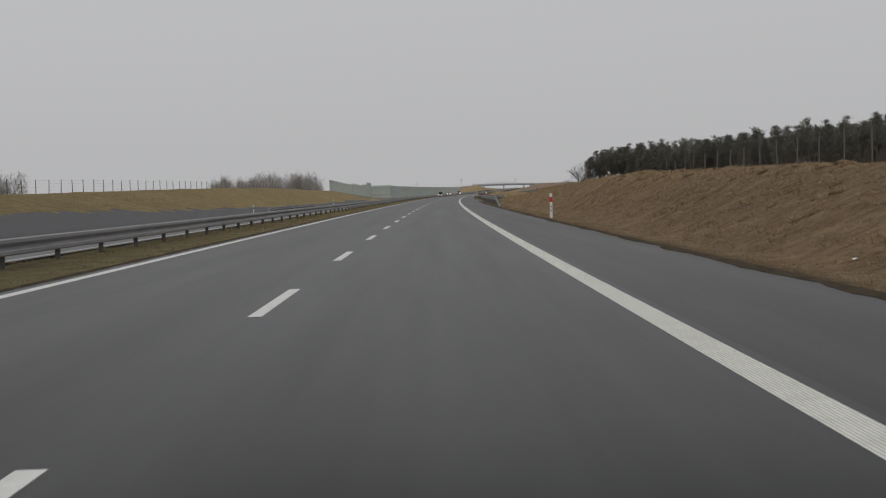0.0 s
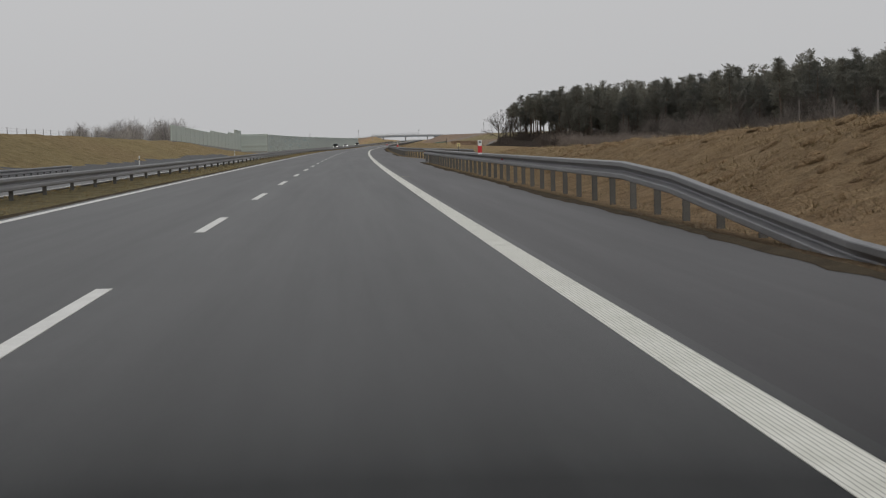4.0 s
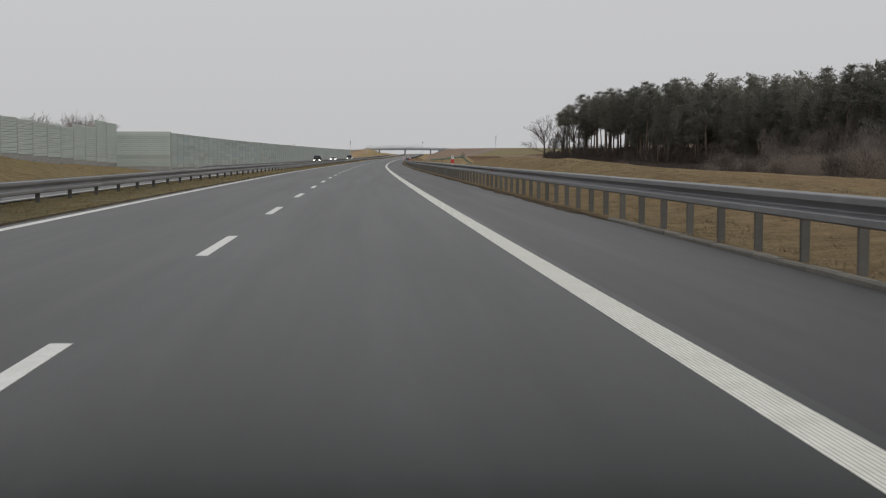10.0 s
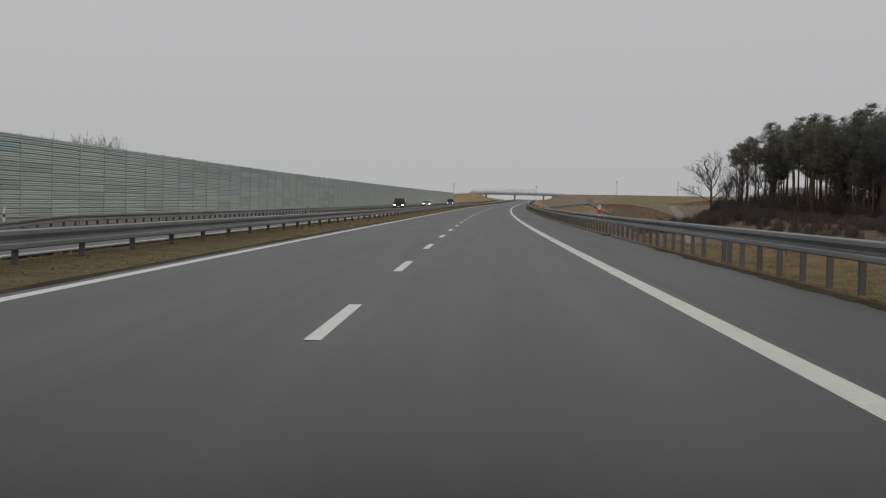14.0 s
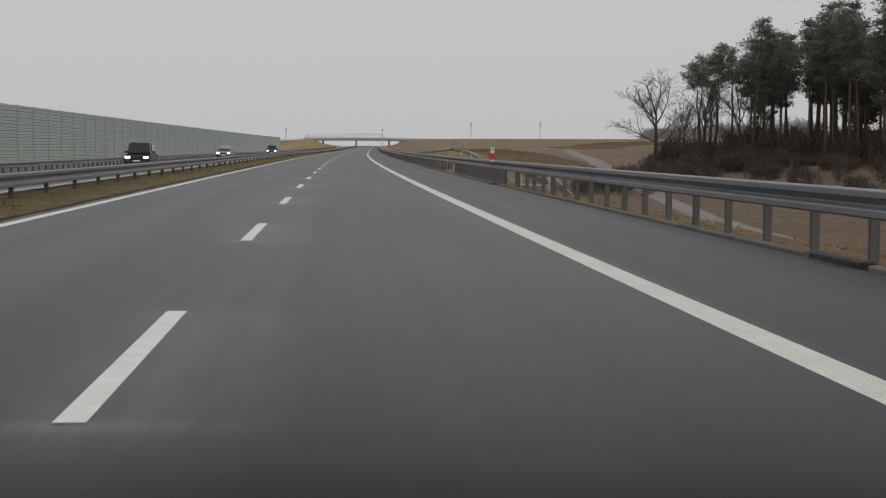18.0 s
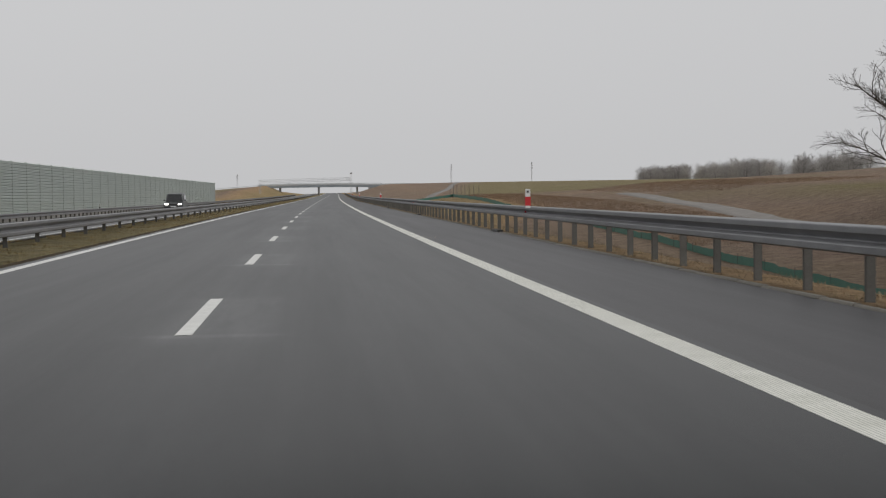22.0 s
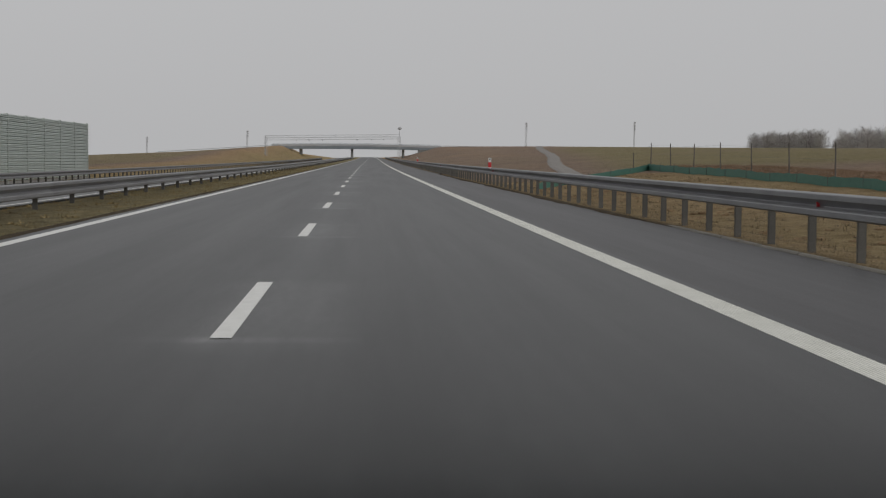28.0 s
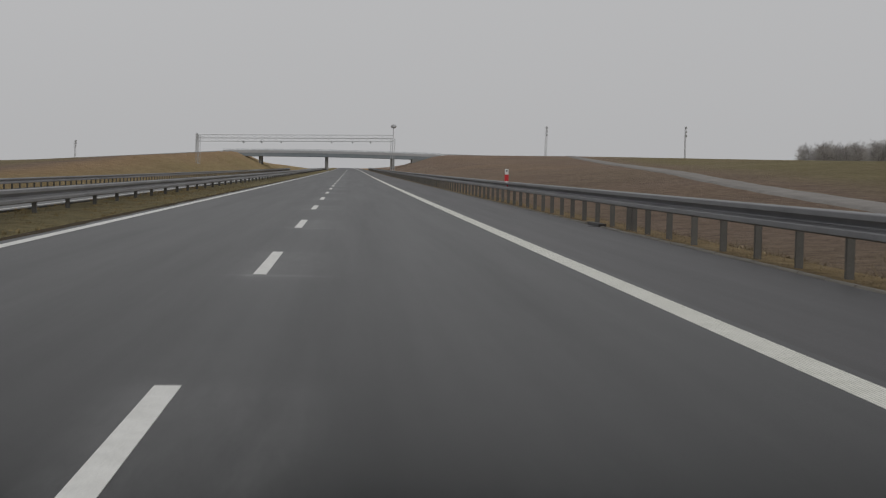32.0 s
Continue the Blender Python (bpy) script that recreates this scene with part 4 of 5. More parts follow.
def crown_tree(seed, h, wide, counts, mat, clear=0.3, thin=0.006):
    """A leafless tree with a full round crown: trunk, rising limbs, boughs, twigs; counts: children at each step."""
    rnd = random.Random(seed)
    tv, tf, bv, bf = [], [], [], []

    def bough(p, way, L, r, level):
        pts, w = [p], way.copy()
        n = 4 if level < 3 else 2
        for i in range(n):
            w = (w + Vector((rnd.gauss(0, 0.13), rnd.gauss(0, 0.13), rnd.gauss(0.05, 0.09)))).normalized()
            pts.append(pts[-1] + w * L / n)
        tube(bv, bf, pts, [max(thin, r * (1 - 0.76 * i / n)) for i in range(n + 1)], 5 if level < 2 else 3)
        if level >= len(counts):
            return
        for i in range(counts[level]):
            u = 0.22 + 0.78 * (i + rnd.random()) / counts[level]
            k = min(n - 1, int(u * n))
            q = pts[k].lerp(pts[k + 1], min(1.0, u * n - k))
            t = (pts[k + 1] - pts[k]).normalized()
            side = Vector((rnd.gauss(0, 1), rnd.gauss(0, 1), rnd.gauss(0.1, 0.8)))
            side = (side - t * side.dot(t)).normalized()
            bough(q, (t + side * rnd.uniform(0.5, 1.1)).normalized(), L * rnd.uniform(0.34, 0.6) * (1.15 - 0.45 * u), r * 0.5 * (1.1 - 0.5 * u), level + 1)

    top = Vector((rnd.uniform(-0.3, 0.3), rnd.uniform(-0.3, 0.3), h * 0.55))
    trunk = [Vector((0, 0, -0.3)), Vector((0.04, 0.02, h * 0.15)), top * 0.55, top]
    r0 = h * 0.017
    tube(tv, tf, trunk, [r0 * 1.25, r0, r0 * 0.8, r0 * 0.4], 8)
    n = counts[0]
    for i in range(n):
        u = clear + (1 - clear) * i / max(1, n - 1)
        a = i * 2.4 + rnd.uniform(-0.4, 0.4)
        out = (1 - u) * 0.9 + 0.28
        way = Vector((math.cos(a) * out * wide, math.sin(a) * out * wide, 0.45 + 0.75 * u)).normalized()
        p = Vector((0, 0, 0)).lerp(top, min(1.0, u))
        bough(p, way, h * rnd.uniform(0.4, 0.52) * (1.05 - 0.18 * u), r0 * 0.5, 1)
    return raw("trunk", tv, tf, mat, True), raw("branch_work", bv, bf, mat)


def tree_from(meshes, names, name, label, category, m, group=""):
    t = thing(name, label, category, m, group)
    for me, n in zip(meshes, names):
        part(n, me, None, t)
    return t


PINES = [pine(11 + i, (18.5, 20.5, 19.3, 17.2, 21.0, 16.5)[i], (0.5, 0.55, 0.36, 0.42, 0.58, 0.3)[i], (3.9, 4.1, 3.6, 3.7, 3.9, 3.8)[i]) for i in range(6)]
THIN_PINES = [pine(81 + i, 15.5, (0.7, 0.76)[i], (3.3, 3.0)[i], 20, 1.0, True, 0.13) for i in range(2)]
BACK = [pine(21 + i, 19.0 + i, 0.3, 3.8, 7, 1.9, False) for i in range(3)]
BARES = [crown_tree(31, 15.0, 1.35, (9, 9, 7, 6), M_OAKBARK, 0.26), crown_tree(32, 14.0, 0.7, (7, 7, 6, 3), M_OAKBARK, 0.45), crown_tree(33, 10.0, 1.1, (7, 7, 6, 3), M_OAKBARK, 0.2)]
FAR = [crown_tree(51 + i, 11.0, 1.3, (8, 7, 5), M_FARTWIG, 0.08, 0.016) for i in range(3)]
BUSHES = [crown_tree(41 + i, 4.0, 1.5, (8, 6, 4), M_TWIG, 0.04, 0.012) for i in range(3)]


def scrub(seed, h, wide, count, mat, name, long=0.7, width=0.05, rise=0.0):
    """A thicket of fine twigs: slivers that fill a rounded, uneven mass."""
    rnd = random.Random(seed)
    v, f = [], []
    lobes = [(Vector((rnd.uniform(-0.6, 0.6) * wide, rnd.uniform(-0.6, 0.6) * wide, h * rnd.uniform(0.3 + rise, 0.72))), rnd.uniform(0.22, 0.4) * h) for _ in range(9)]
    for _ in range(count):
        c, r = rnd.choice(lobes)
        o = Vector((rnd.gauss(0, 1), rnd.gauss(0, 1), rnd.gauss(0, 1))).normalized() * r * rnd.random() ** 0.45
        p = c + Vector((o.x * wide / h * 1.6, o.y * wide / h * 1.6, o.z))
        p.z = max(0.05, p.z * (1 if rnd.random() > 0.25 - rise else rnd.random()))
        a = (Vector((rnd.uniform(-0.7, 0.7), rnd.uniform(-0.7, 0.7), 0.75)) + o.normalized() * 0.5).normalized()
        b = a.orthogonal().normalized()
        b = (b * math.cos(rnd.uniform(0, 6.28)) + a.cross(b) * math.sin(rnd.uniform(0, 6.28))) * width * rnd.uniform(0.5, 1.2)
        n = len(v)
        v.extend([p - b, p + b, p + a * long * rnd.uniform(0.5, 1.2)])
        f.append((n, n + 1, n + 2))
    return raw(name, v, f, mat)


UNDER = [scrub(61 + i, 4.2, 2.4, 900, M_SCRUB, "thicket", 0.75, 0.055) for i in range(4)]
THICKETS = [scrub(65 + i, 4.2, 2.8, 850, M_SCRUB, "thicket", 0.5, 0.032) for i in range(2)]
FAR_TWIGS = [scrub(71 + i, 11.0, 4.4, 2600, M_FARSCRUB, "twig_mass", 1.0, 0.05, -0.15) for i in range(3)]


def height_of(meshes):
    return max(v.co.z for me in meshes for v in me.vertices)


def baked(name, label, category, sources, spots, mat):
    """ONE object of kind stuff: many copies of the source meshes, at the spots (matrix, index)."""
    src = []
    for me in sources:
        co = np.empty(len(me.vertices) * 3, dtype=np.float32)
        me.vertices.foreach_get("co", co)
        src.append((co.reshape(-1, 3), np.array([len(p.vertices) for p in me.polygons]), np.array([v for p in me.polygons for v in p.vertices])))
    vs, ls, ns, o = [], [], [], 0
    for m, i in spots:
        co, n, l = src[i]
        a = np.array(m)
        vs.append(co @ a[:3, :3].T + a[:3, 3])
        ls.append(l + o)
        ns.append(n)
        o += len(co)
    v, l, n = np.concatenate(vs), np.concatenate(ls), np.concatenate(ns)
    me = bpy.data.meshes.new(name)
    me.vertices.add(len(v))
    me.vertices.foreach_set("co", v.astype(np.float32).ravel())
    me.loops.add(len(l))
    me.loops.foreach_set("vertex_index", l.astype(np.int32))
    me.polygons.add(len(n))
    me.polygons.foreach_set("loop_start", np.concatenate([[0], np.cumsum(n)[:-1]]).astype(np.int32))
    me.polygons.foreach_set("loop_total", n.astype(np.int32))
    me.update(calc_edges=True)
    me.materials.append(mat)
    return tagged(new(name, me), label, category, kind="stuff")


def bare_tree(label, s, d, tall, j, turn, group=""):
    return tree_from(BARES[j], ("trunk", "branch_work"), "bare_tree", label, "tree", place(s, d, -0.1, turn) @ Matrix.Scale(tall / height_of(BARES[j]), 4), group)


EDGE = [(330, 112), (400, 108), (462, 103), (560, 97), (599, 87), (625, 77), (651, 71), (700, 62), (724, 58), (748, 56)]


def wood_edge(s):
    return float(np.interp(s, [e[0] for e in EDGE], [e[1] for e in EDGE]))


rnd = random.Random(5)
spots, under, under_end, scrubs = [], [], [], []
s = 325.0
while s < 737:
    d0 = wood_edge(s)
    for row in range(9 if s > 384 else 0):
        if row > 5 and s > 722:
            continue
        ss, dd = s + rnd.uniform(-2.2, 2.2), d0 + row * 5.2 + rnd.uniform(-2.2, 2.2) + (3 if s > 722 else 0)
        k = rnd.uniform(0.84, 1.1) * (0.9 if s > 728 else 0.985 if 645 < s < 692 else 0.93 if s > 590 else 1.03 if s > 440 else 0.97) * (1.0 if row else 0.93)
        m = place(ss, dd, -0.2, rnd.uniform(0, 360)) @ Matrix.Scale(k, 4)
        if row < 3 and s < 560 and rnd.random() < 0.36:
            bare_tree("leafless grey-brown tree at the edge of the wood", ss, dd - 2, rnd.uniform(11.5, 14.5), rnd.randrange(2), rnd.uniform(0, 360))
        elif row < 3:
            i = rnd.randrange(6) if s < 700 else rnd.choice((1, 4, 0))
            tree_from(PINES[i], ("trunk", "crown"), "pine_tree", "tall dark pine with a bare trunk in the wood", "pine tree", m, "pine wood")
        else:
            spots.append((m, rnd.randrange(3)))
        if s < 705 or rnd.random() < 0.8:
            if row < 6:
                under.append((place(ss + rnd.uniform(-2, 2), dd + rnd.uniform(-4, 1), -0.1, rnd.uniform(0, 360)) @ Matrix.Scale(rnd.uniform(0.7, 1.6) * (0.75 if s > 690 else 0.85 if s > 630 else 1), 4), rnd.randrange(4)))
    s += 5.0
for i in range(210):
    s = rnd.uniform(384, 640)
    d1 = wood_edge(s)
    d = d1 - (d1 - (44 if s < 480 else 60)) * rnd.random() ** 1.6 * smooth01((650 - s) / 90)
    under.append((place(s, d, -0.15, rnd.uniform(0, 360)) @ Matrix.Scale(rnd.uniform(0.5, 0.95), 4), rnd.randrange(4)))
for i in range(620):
    s = rnd.uniform(285, 490)
    near = float(np.interp(s, (285, 345, 380, 430, 490), (33, 34, 38, 42, 46)))
    scrubs.append((place(s, near + (wood_edge(max(s, 330)) - near) * rnd.random() ** 1.25, -0.15, rnd.uniform(0, 360)) @ Matrix.Scale(rnd.uniform(0.4, 0.85), 4), rnd.randrange(2)))
for i in range(60):
    s = rnd.uniform(322, 480)
    under.append((place(s, rnd.uniform(30 if s < 420 else 40, 66), -0.15, rnd.uniform(0, 360)) @ Matrix.Scale(rnd.uniform(0.35, 0.62), 4), rnd.randrange(4)))
for i in range(300):
    s = rnd.uniform(556, 730)
    near = float(np.interp(s, (556, 600, 650, 700, 715, 741), (40, 42, 46, 50, 50, 50)))
    under.append((place(s, near + (wood_edge(s) - near) * rnd.random() ** 1.3, -0.15, rnd.uniform(0, 360)) @ Matrix.Scale(rnd.uniform(0.3, 0.52), 4), rnd.randrange(4)))
for i in range(46):
    s = rnd.uniform(690, 734)
    under.append((place(s, rnd.uniform(49.5, wood_edge(s) + 6), -0.15, rnd.uniform(0, 360)) @ Matrix.Scale(rnd.uniform(0.35, 0.62), 4), rnd.randrange(4)))
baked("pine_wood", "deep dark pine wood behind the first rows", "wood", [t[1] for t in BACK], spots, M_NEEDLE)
baked("pine_trunks", "bare trunks deep inside the pine wood", "wood", [t[0] for t in BACK], spots, M_BARK)
baked("scrub", "leafless grey-brown scrub between the bank and the wood", "scrub", THICKETS, scrubs, M_HEDGE)
baked("undergrowth", "leafless brown undergrowth in the pine wood", "undergrowth", UNDER, under, M_SCRUB)
for i in range(60):
    s = rnd.uniform(386, 738)
    j = rnd.randrange(3)
    tree_from(BUSHES[j], ("trunk", "branch_work"), "bush", "leafless brown bush at the edge of the wood", "bush", place(s, wood_edge(s) - rnd.uniform(1, 7), -0.1, rnd.uniform(0, 360)) @ Matrix.Scale(rnd.uniform(0.35, 0.85), 4), "bushes")


lone = bare_tree("leafless grey-brown tree standing free at the end of the wood", 752, 50, 15.2, 0, 40)
lone.matrix_basis = lone.matrix_basis @ Matrix.Diagonal((1.3, 1.3, 1, 1))
for s, d, tall, j in ((744, 56, 13.5, 1), (736, 54, 12, 1), (727, 57, 13, 0), (748, 53, 8, 2), (741, 52, 9.5, 1), (732, 54, 12.5, 1), (729, 51, 8, 2), (716, 57, 11, 2), (640, 70, 12, 2), (560, 88, 13, 0), (470, 92, 14, 1), (445, 80, 9, 2), (381, 108, 13, 0), (377, 104, 12, 1), (371, 110, 13.5, 0), (366, 107, 12, 2), (347, 110, 12.5, 0)):
    bare_tree("leafless slender tree among the pines", s, d, tall, j, s * 7)
for s, d, k, i in ((745.5, 55.6, 0.99, 0), (741.0, 54.6, 0.9, 1), (738.5, 56.5, 0.96, 0), (734.5, 55.5, 1.04, 1), (731.0, 57.0, 1.02, 0)):
    tree_from(THIN_PINES[i], ("trunk", "crown"), "pine_tree", "slender pine with a thin crown at the end of the wood", "pine tree", place(s, d, -0.2, s * 31) @ Matrix.Scale(k, 4), "pine wood")
for i in range(80):
    s = rnd.uniform(700, 749)
    under_end.append((place(s, rnd.uniform(43.5 + (s - 735) * 0.45, 57), -0.15, rnd.uniform(0, 360)) @ Matrix.Scale(rnd.uniform(0.38, 0.78), 4), rnd.randrange(4)))
baked("end_thicket", "leafless dark brown thicket at the end of the wood", "undergrowth", UNDER, under_end, M_SCRUB)
for s, d, k, i in ((736, 61, 0.82, 1), (733, 66, 0.86, 4), (727, 62, 0.84, 0), (729, 71, 0.9, 1), (723, 67, 0.9, 4), (724, 60, 0.8, 3)):
    tree_from(PINES[i], ("trunk", "crown"), "pine_tree", "tall dark pine with a bare trunk in the wood", "pine tree", place(s, d, -0.2, s * 17) @ Matrix.Scale(k, 4), "pine wood")
# a veil of leafless young trees along the front of the wood
veil = []
for i in range(90):
    s = rnd.uniform(386, 600)
    veil.append((place(s, wood_edge(s) + rnd.uniform(-9, 5), -0.1, rnd.uniform(0, 360)) @ Matrix.Scale(rnd.uniform(0.55, 1.05), 4), rnd.randrange(3)))
baked("young_trees", "grey-brown leafless young trees in front of the pines", "trees", FAR_TWIGS, veil, M_VEIL)
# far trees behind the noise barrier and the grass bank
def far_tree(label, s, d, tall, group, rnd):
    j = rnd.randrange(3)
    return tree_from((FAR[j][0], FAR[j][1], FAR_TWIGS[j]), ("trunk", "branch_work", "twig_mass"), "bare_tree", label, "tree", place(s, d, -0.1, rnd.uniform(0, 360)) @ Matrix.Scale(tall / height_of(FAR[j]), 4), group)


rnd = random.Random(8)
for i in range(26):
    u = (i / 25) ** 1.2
    far_tree("leafless tree far behind the noise barrier, haze painted into its grey", 704 + 170 * u + rnd.uniform(-7, 7), -82 - 85 * u + rnd.uniform(-6, 5), rnd.uniform(12, 15.5), "far trees", rnd)
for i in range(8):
    far_tree("leafless tree far out in the fields, greyed to look hazy", 515 + rnd.uniform(-14, 14), -159 - 3 * i, rnd.uniform(12, 14.5), "far trees", rnd)
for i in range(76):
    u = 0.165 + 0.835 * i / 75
    t = far_tree("leafless tree of a copse on the hill, greyed to look hazy", 1130 + 400 * u + rnd.uniform(-8, 8), 208 - 16 * u + rnd.uniform(-9, 14), rnd.uniform(10, 13.2) * (1 - 0.28 * u) * (0.5 if 0.54 < u < 0.61 or 0.69 < u < 0.735 else 0.8 if 0.27 < u < 0.3 else 1), "hill copse", rnd)
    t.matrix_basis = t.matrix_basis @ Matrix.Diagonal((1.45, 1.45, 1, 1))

# ---- kerb, drains and marks along the hard shoulder ----
KERB = raw("kerb_stone", [(x, y, z) for y in (0.0, 0.985) for x, z in ((-0.05, -0.25), (-0.05, 0.035), (-0.03, 0.06), (0.05, 0.055), (0.05, -0.25))],
           [(0, 1, 2, 3, 4), (9, 8, 7, 6, 5), (0, 5, 6, 1), (1, 6, 7, 2), (2, 7, 8, 3), (3, 8, 9, 4)], M_KERB)
DRAINS = [432, 467.3, 502.6, 537, 571, 608, 643.5, 679, 713.5, 752, 785, 820, 855, 890, 916, 952.7]
kerb = thing("kerb", "low weathered concrete kerb along the hard shoulder", "kerb", kind="structure")
kerb_v, kerb_f, rnd = [], [], random.Random(3)
for s0, s1 in ((283, 322), (452, 833), (917, 1100)):
    for s in np.arange(s0, s1, 1.0):
        s = float(s)
        if any(abs(s + 0.5 - x) < 0.9 for x in DRAINS):
            continue
        m = at(s, 6.5 + rnd.uniform(-0.008, 0.008), (-0.03 if s < 620 else -0.065) + rnd.uniform(-0.006, 0.006))
        if 285 < s < 335 or 455 < s < 705:
            part("kerb_stone", KERB, None, kerb, m=m)
        else:
            o = len(kerb_v)
            kerb_v += [m @ v.co for v in KERB.vertices]
            kerb_f += [tuple(o + x for x in p.vertices) for p in KERB.polygons]
tagged(part("kerb_rest", raw("kerb_rest", kerb_v, kerb_f, M_KERB), None, kerb), kind="stuff")
for x in DRAINS:
    if 452 < x < 833 or x > 905:
        g = thing("road_drain", "dark cast-iron drain inlet in a gap of the kerb", "drain", at(x - 0.8, 6.5, -0.03), "road drains")
        part("trough", boxed(-0.3, -0.07, 0, 1.6, -0.08, -0.02), M_BLACK, g)
        part("inlet_box", boxed(-0.06, 0.1, 0.0, 1.6, -0.2, 0.07, bevel=0.012), M_IRON, g)
        # black plate: the shade inside the opening put into its colour
        part("mouth_plate", boxed(-0.066, -0.058, 0.15, 1.45, 0.0, 0.05), M_BLACK, g)
        for k in range(12):
            part("grate_bar", boxed(-0.28, -0.08, 0.05 + 0.13 * k, 0.09 + 0.13 * k, -0.022, 0.004), M_IRON, g)
for k in range(11):
    s = 75.2 + 99.7 * k
    tagged(new("shoulder_mark", swept("shoulder_mark", [s - 0.1, s - 0.04], [(3.89, 0.006), (4.24, 0.003)], M_YELLOW)), "short yellow painted mark beside the edge line", "road marking", "shoulder marks", "structure")

# red reflectors in the fold of the beams
for s in [170.0, 219.8, 231.8] + spaced(252.8, 430, 50) + spaced(477, 980, 49.85):
    d = 7.0 + 2.9 * max(0.0, 1 - (s - 222) / 42) ** 1.2 if s > 225 else 7.0
    r = thing("rail_reflector", "small red reflector in the fold of the guard rail", "reflector", at(s, d + 0.045, 0.59), "rail reflectors")
    part("lens", boxed(-0.06, -0.01, -0.01, 0.0, -0.03, 0.03), M_RED, r)
    part("bracket", boxed(-0.06, 0.03, 0.0, 0.008, -0.035, 0.035), M_STEEL, r)

# ---- gravel beside the opposite carriageway, field track, crossing ----
ss = stations(-110, 372, 4)
tagged(new("gravel_strip", swept("gravel_strip", ss, [(-25.2, 0.7), (-23.5, 0.38), (-21.5, -0.02), (-19.2, -0.5), (-17.8, -0.57)], M_GRAVEL, shift=lambda s: (0.5 * noise.noise((s * 0.05, 0, 0)), 0))), "grey gravel strip below the grass bank", "gravel", kind="structure")


def strip_on_ground(name, label, pts, width, mat, step=2.5, lift=0.13, across=5):
    """A band that lies on the ground through the points (s, d)."""
    verts, faces, across = [], [], across + 2
    s_all = [p[0] for p in pts]
    ss = stations(s_all[0], s_all[-1], step)
    for s in ss:
        d = float(np.interp(s, s_all, [p[1] for p in pts]))
        wob = 0.25 * noise.noise((s * 0.12, 5.0, 0.0))
        for k in range(across):
            dd = d + width * ((k - 1) / (across - 3) - 0.5) + wob
            verts.append(P(s, dd, sheet_z(s, dd) + (lift * min(1.0, (s - s_all[0]) / 12 - 0.4, (s_all[-1] - s) / 12 - 0.4) if 0 < k < across - 1 else -0.25)))
    for i in range(len(ss) - 1):
        for k in range(across - 1):
            a = i * across + k
            faces.append((a, a + 1, a + across + 1, a + across))
    return tagged(new(name, raw(name, verts, faces, mat, True)), label, "track", kind="structure")


TRACK = [(560, 26.0), (590, 28.5), (620, 31), (650, 33.5), (700, 39.5), (735, 42.5), (770, 44.5), (810, 48), (850, 50.5), (880, 53.5), (905, 56)]
strip_on_ground("field_track", "pale gravel track through the dry grass", TRACK, 2.1, M_TRACK)
strip_on_ground("field_track", "pale gravel track climbing the bridge ramp", [(950, 22.5), (968, 24), (988, 25.7), (1010, 27.6), (1040, 31), (1070, 34.8), (1130, 41.5), (1180, 46), (1240, 51.8), (1310, 60)], 1.9, M_TRACK)
strip_on_ground("field_track", "narrow pale path behind the guard rail", [(222, 11.0), (236, 12.6), (250, 13.6), (266, 15.2), (284, 17.4)], 1.6, M_TRACK, lift=0.1)
verts, faces = [], []
for i, s in enumerate(stations(213, 258, 1.5)):
    far = float(np.interp(s, (213, 217, 221, 229, 238, 247, 258), (6.46, 7.2, 8.3, 8.7, 8.0, 7.1, 6.46))) + 0.12 * noise.noise((s * 0.7, 0, 0))
    verts += [P(s, 6.421 + (far - 6.421) * k / 4, -0.03 - 0.034 * (far - 6.421) * k / 4 - (0.2 if k == 4 else 0)) for k in range(5)]
    if i:
        faces += [(5 * i - 5 + k, 5 * i - 4 + k, 5 * i + 1 + k, 5 * i + k) for k in range(4)]
tagged(new("crossing_apron", raw("crossing_apron", verts, faces, M_SHOULDER)), "damp asphalt apron in the gap of the guard rail", "road", kind="structure")


tagged(new("pavement_joint", swept("pavement_joint", [35.2, 35.23], [(4.4, -0.003), (5.9, -0.02)], M_IRON)), "thin dark tar joint across the hard shoulder", "road joint", kind="structure")

# ---- soil and moss that creep over the edges of the asphalt ----
def fringe(s0, s1, edge, side, z_of, label):
    """A thin ragged ribbon of soil along an asphalt edge; side: +1 where the verge lies to the right."""
    verts, faces = [], []
    for i, s in enumerate(stations(s0, s1, 0.6)):
        n = 0.5 + 0.5 * noise.noise((s * 0.35, edge, 0.0)) + 0.35 * noise.noise((s * 1.9, edge, 5.0))
        e = min(1.0, (s - s0) / 4, (s1 - s) / 4)
        creep = max(0.02, (0.3 if side > 0 else 0.13) * n * e)
        for dd, up in ((-creep, 0.003), (-creep * 0.5, 0.004 + 0.008 * e), (0.02, 0.004 + (0.018 + 0.02 * n) * e), (0.2, -0.02), (0.3, -0.12)):
            d = edge + side * dd
            verts.append(P(s, d, z_of(d) + up))
        if i:
            faces += [(5 * i - 5 + k, 5 * i - 4 + k, 5 * i + 1 + k, 5 * i + k) for k in range(4)]
    return tagged(new("soil_fringe", raw("soil_fringe", verts, faces, M_SOIL, True)), label, "soil", kind="structure")


for a, b in ((-60, 213.6), (257.4, 283.3), (321.4, 452.3), (832.4, 917.3)):
    fringe(a, b, 6.42, 1, lambda d: -0.003 - 0.011 * (d - 3.98), "dark damp soil creeping over the edge of the hard shoulder")
for a in range(-60, 1100, 290):
    fringe(a, a + 290, -4.1, -1, lambda d: 0.0, "brown soil and moss along the median edge of the carriageway")

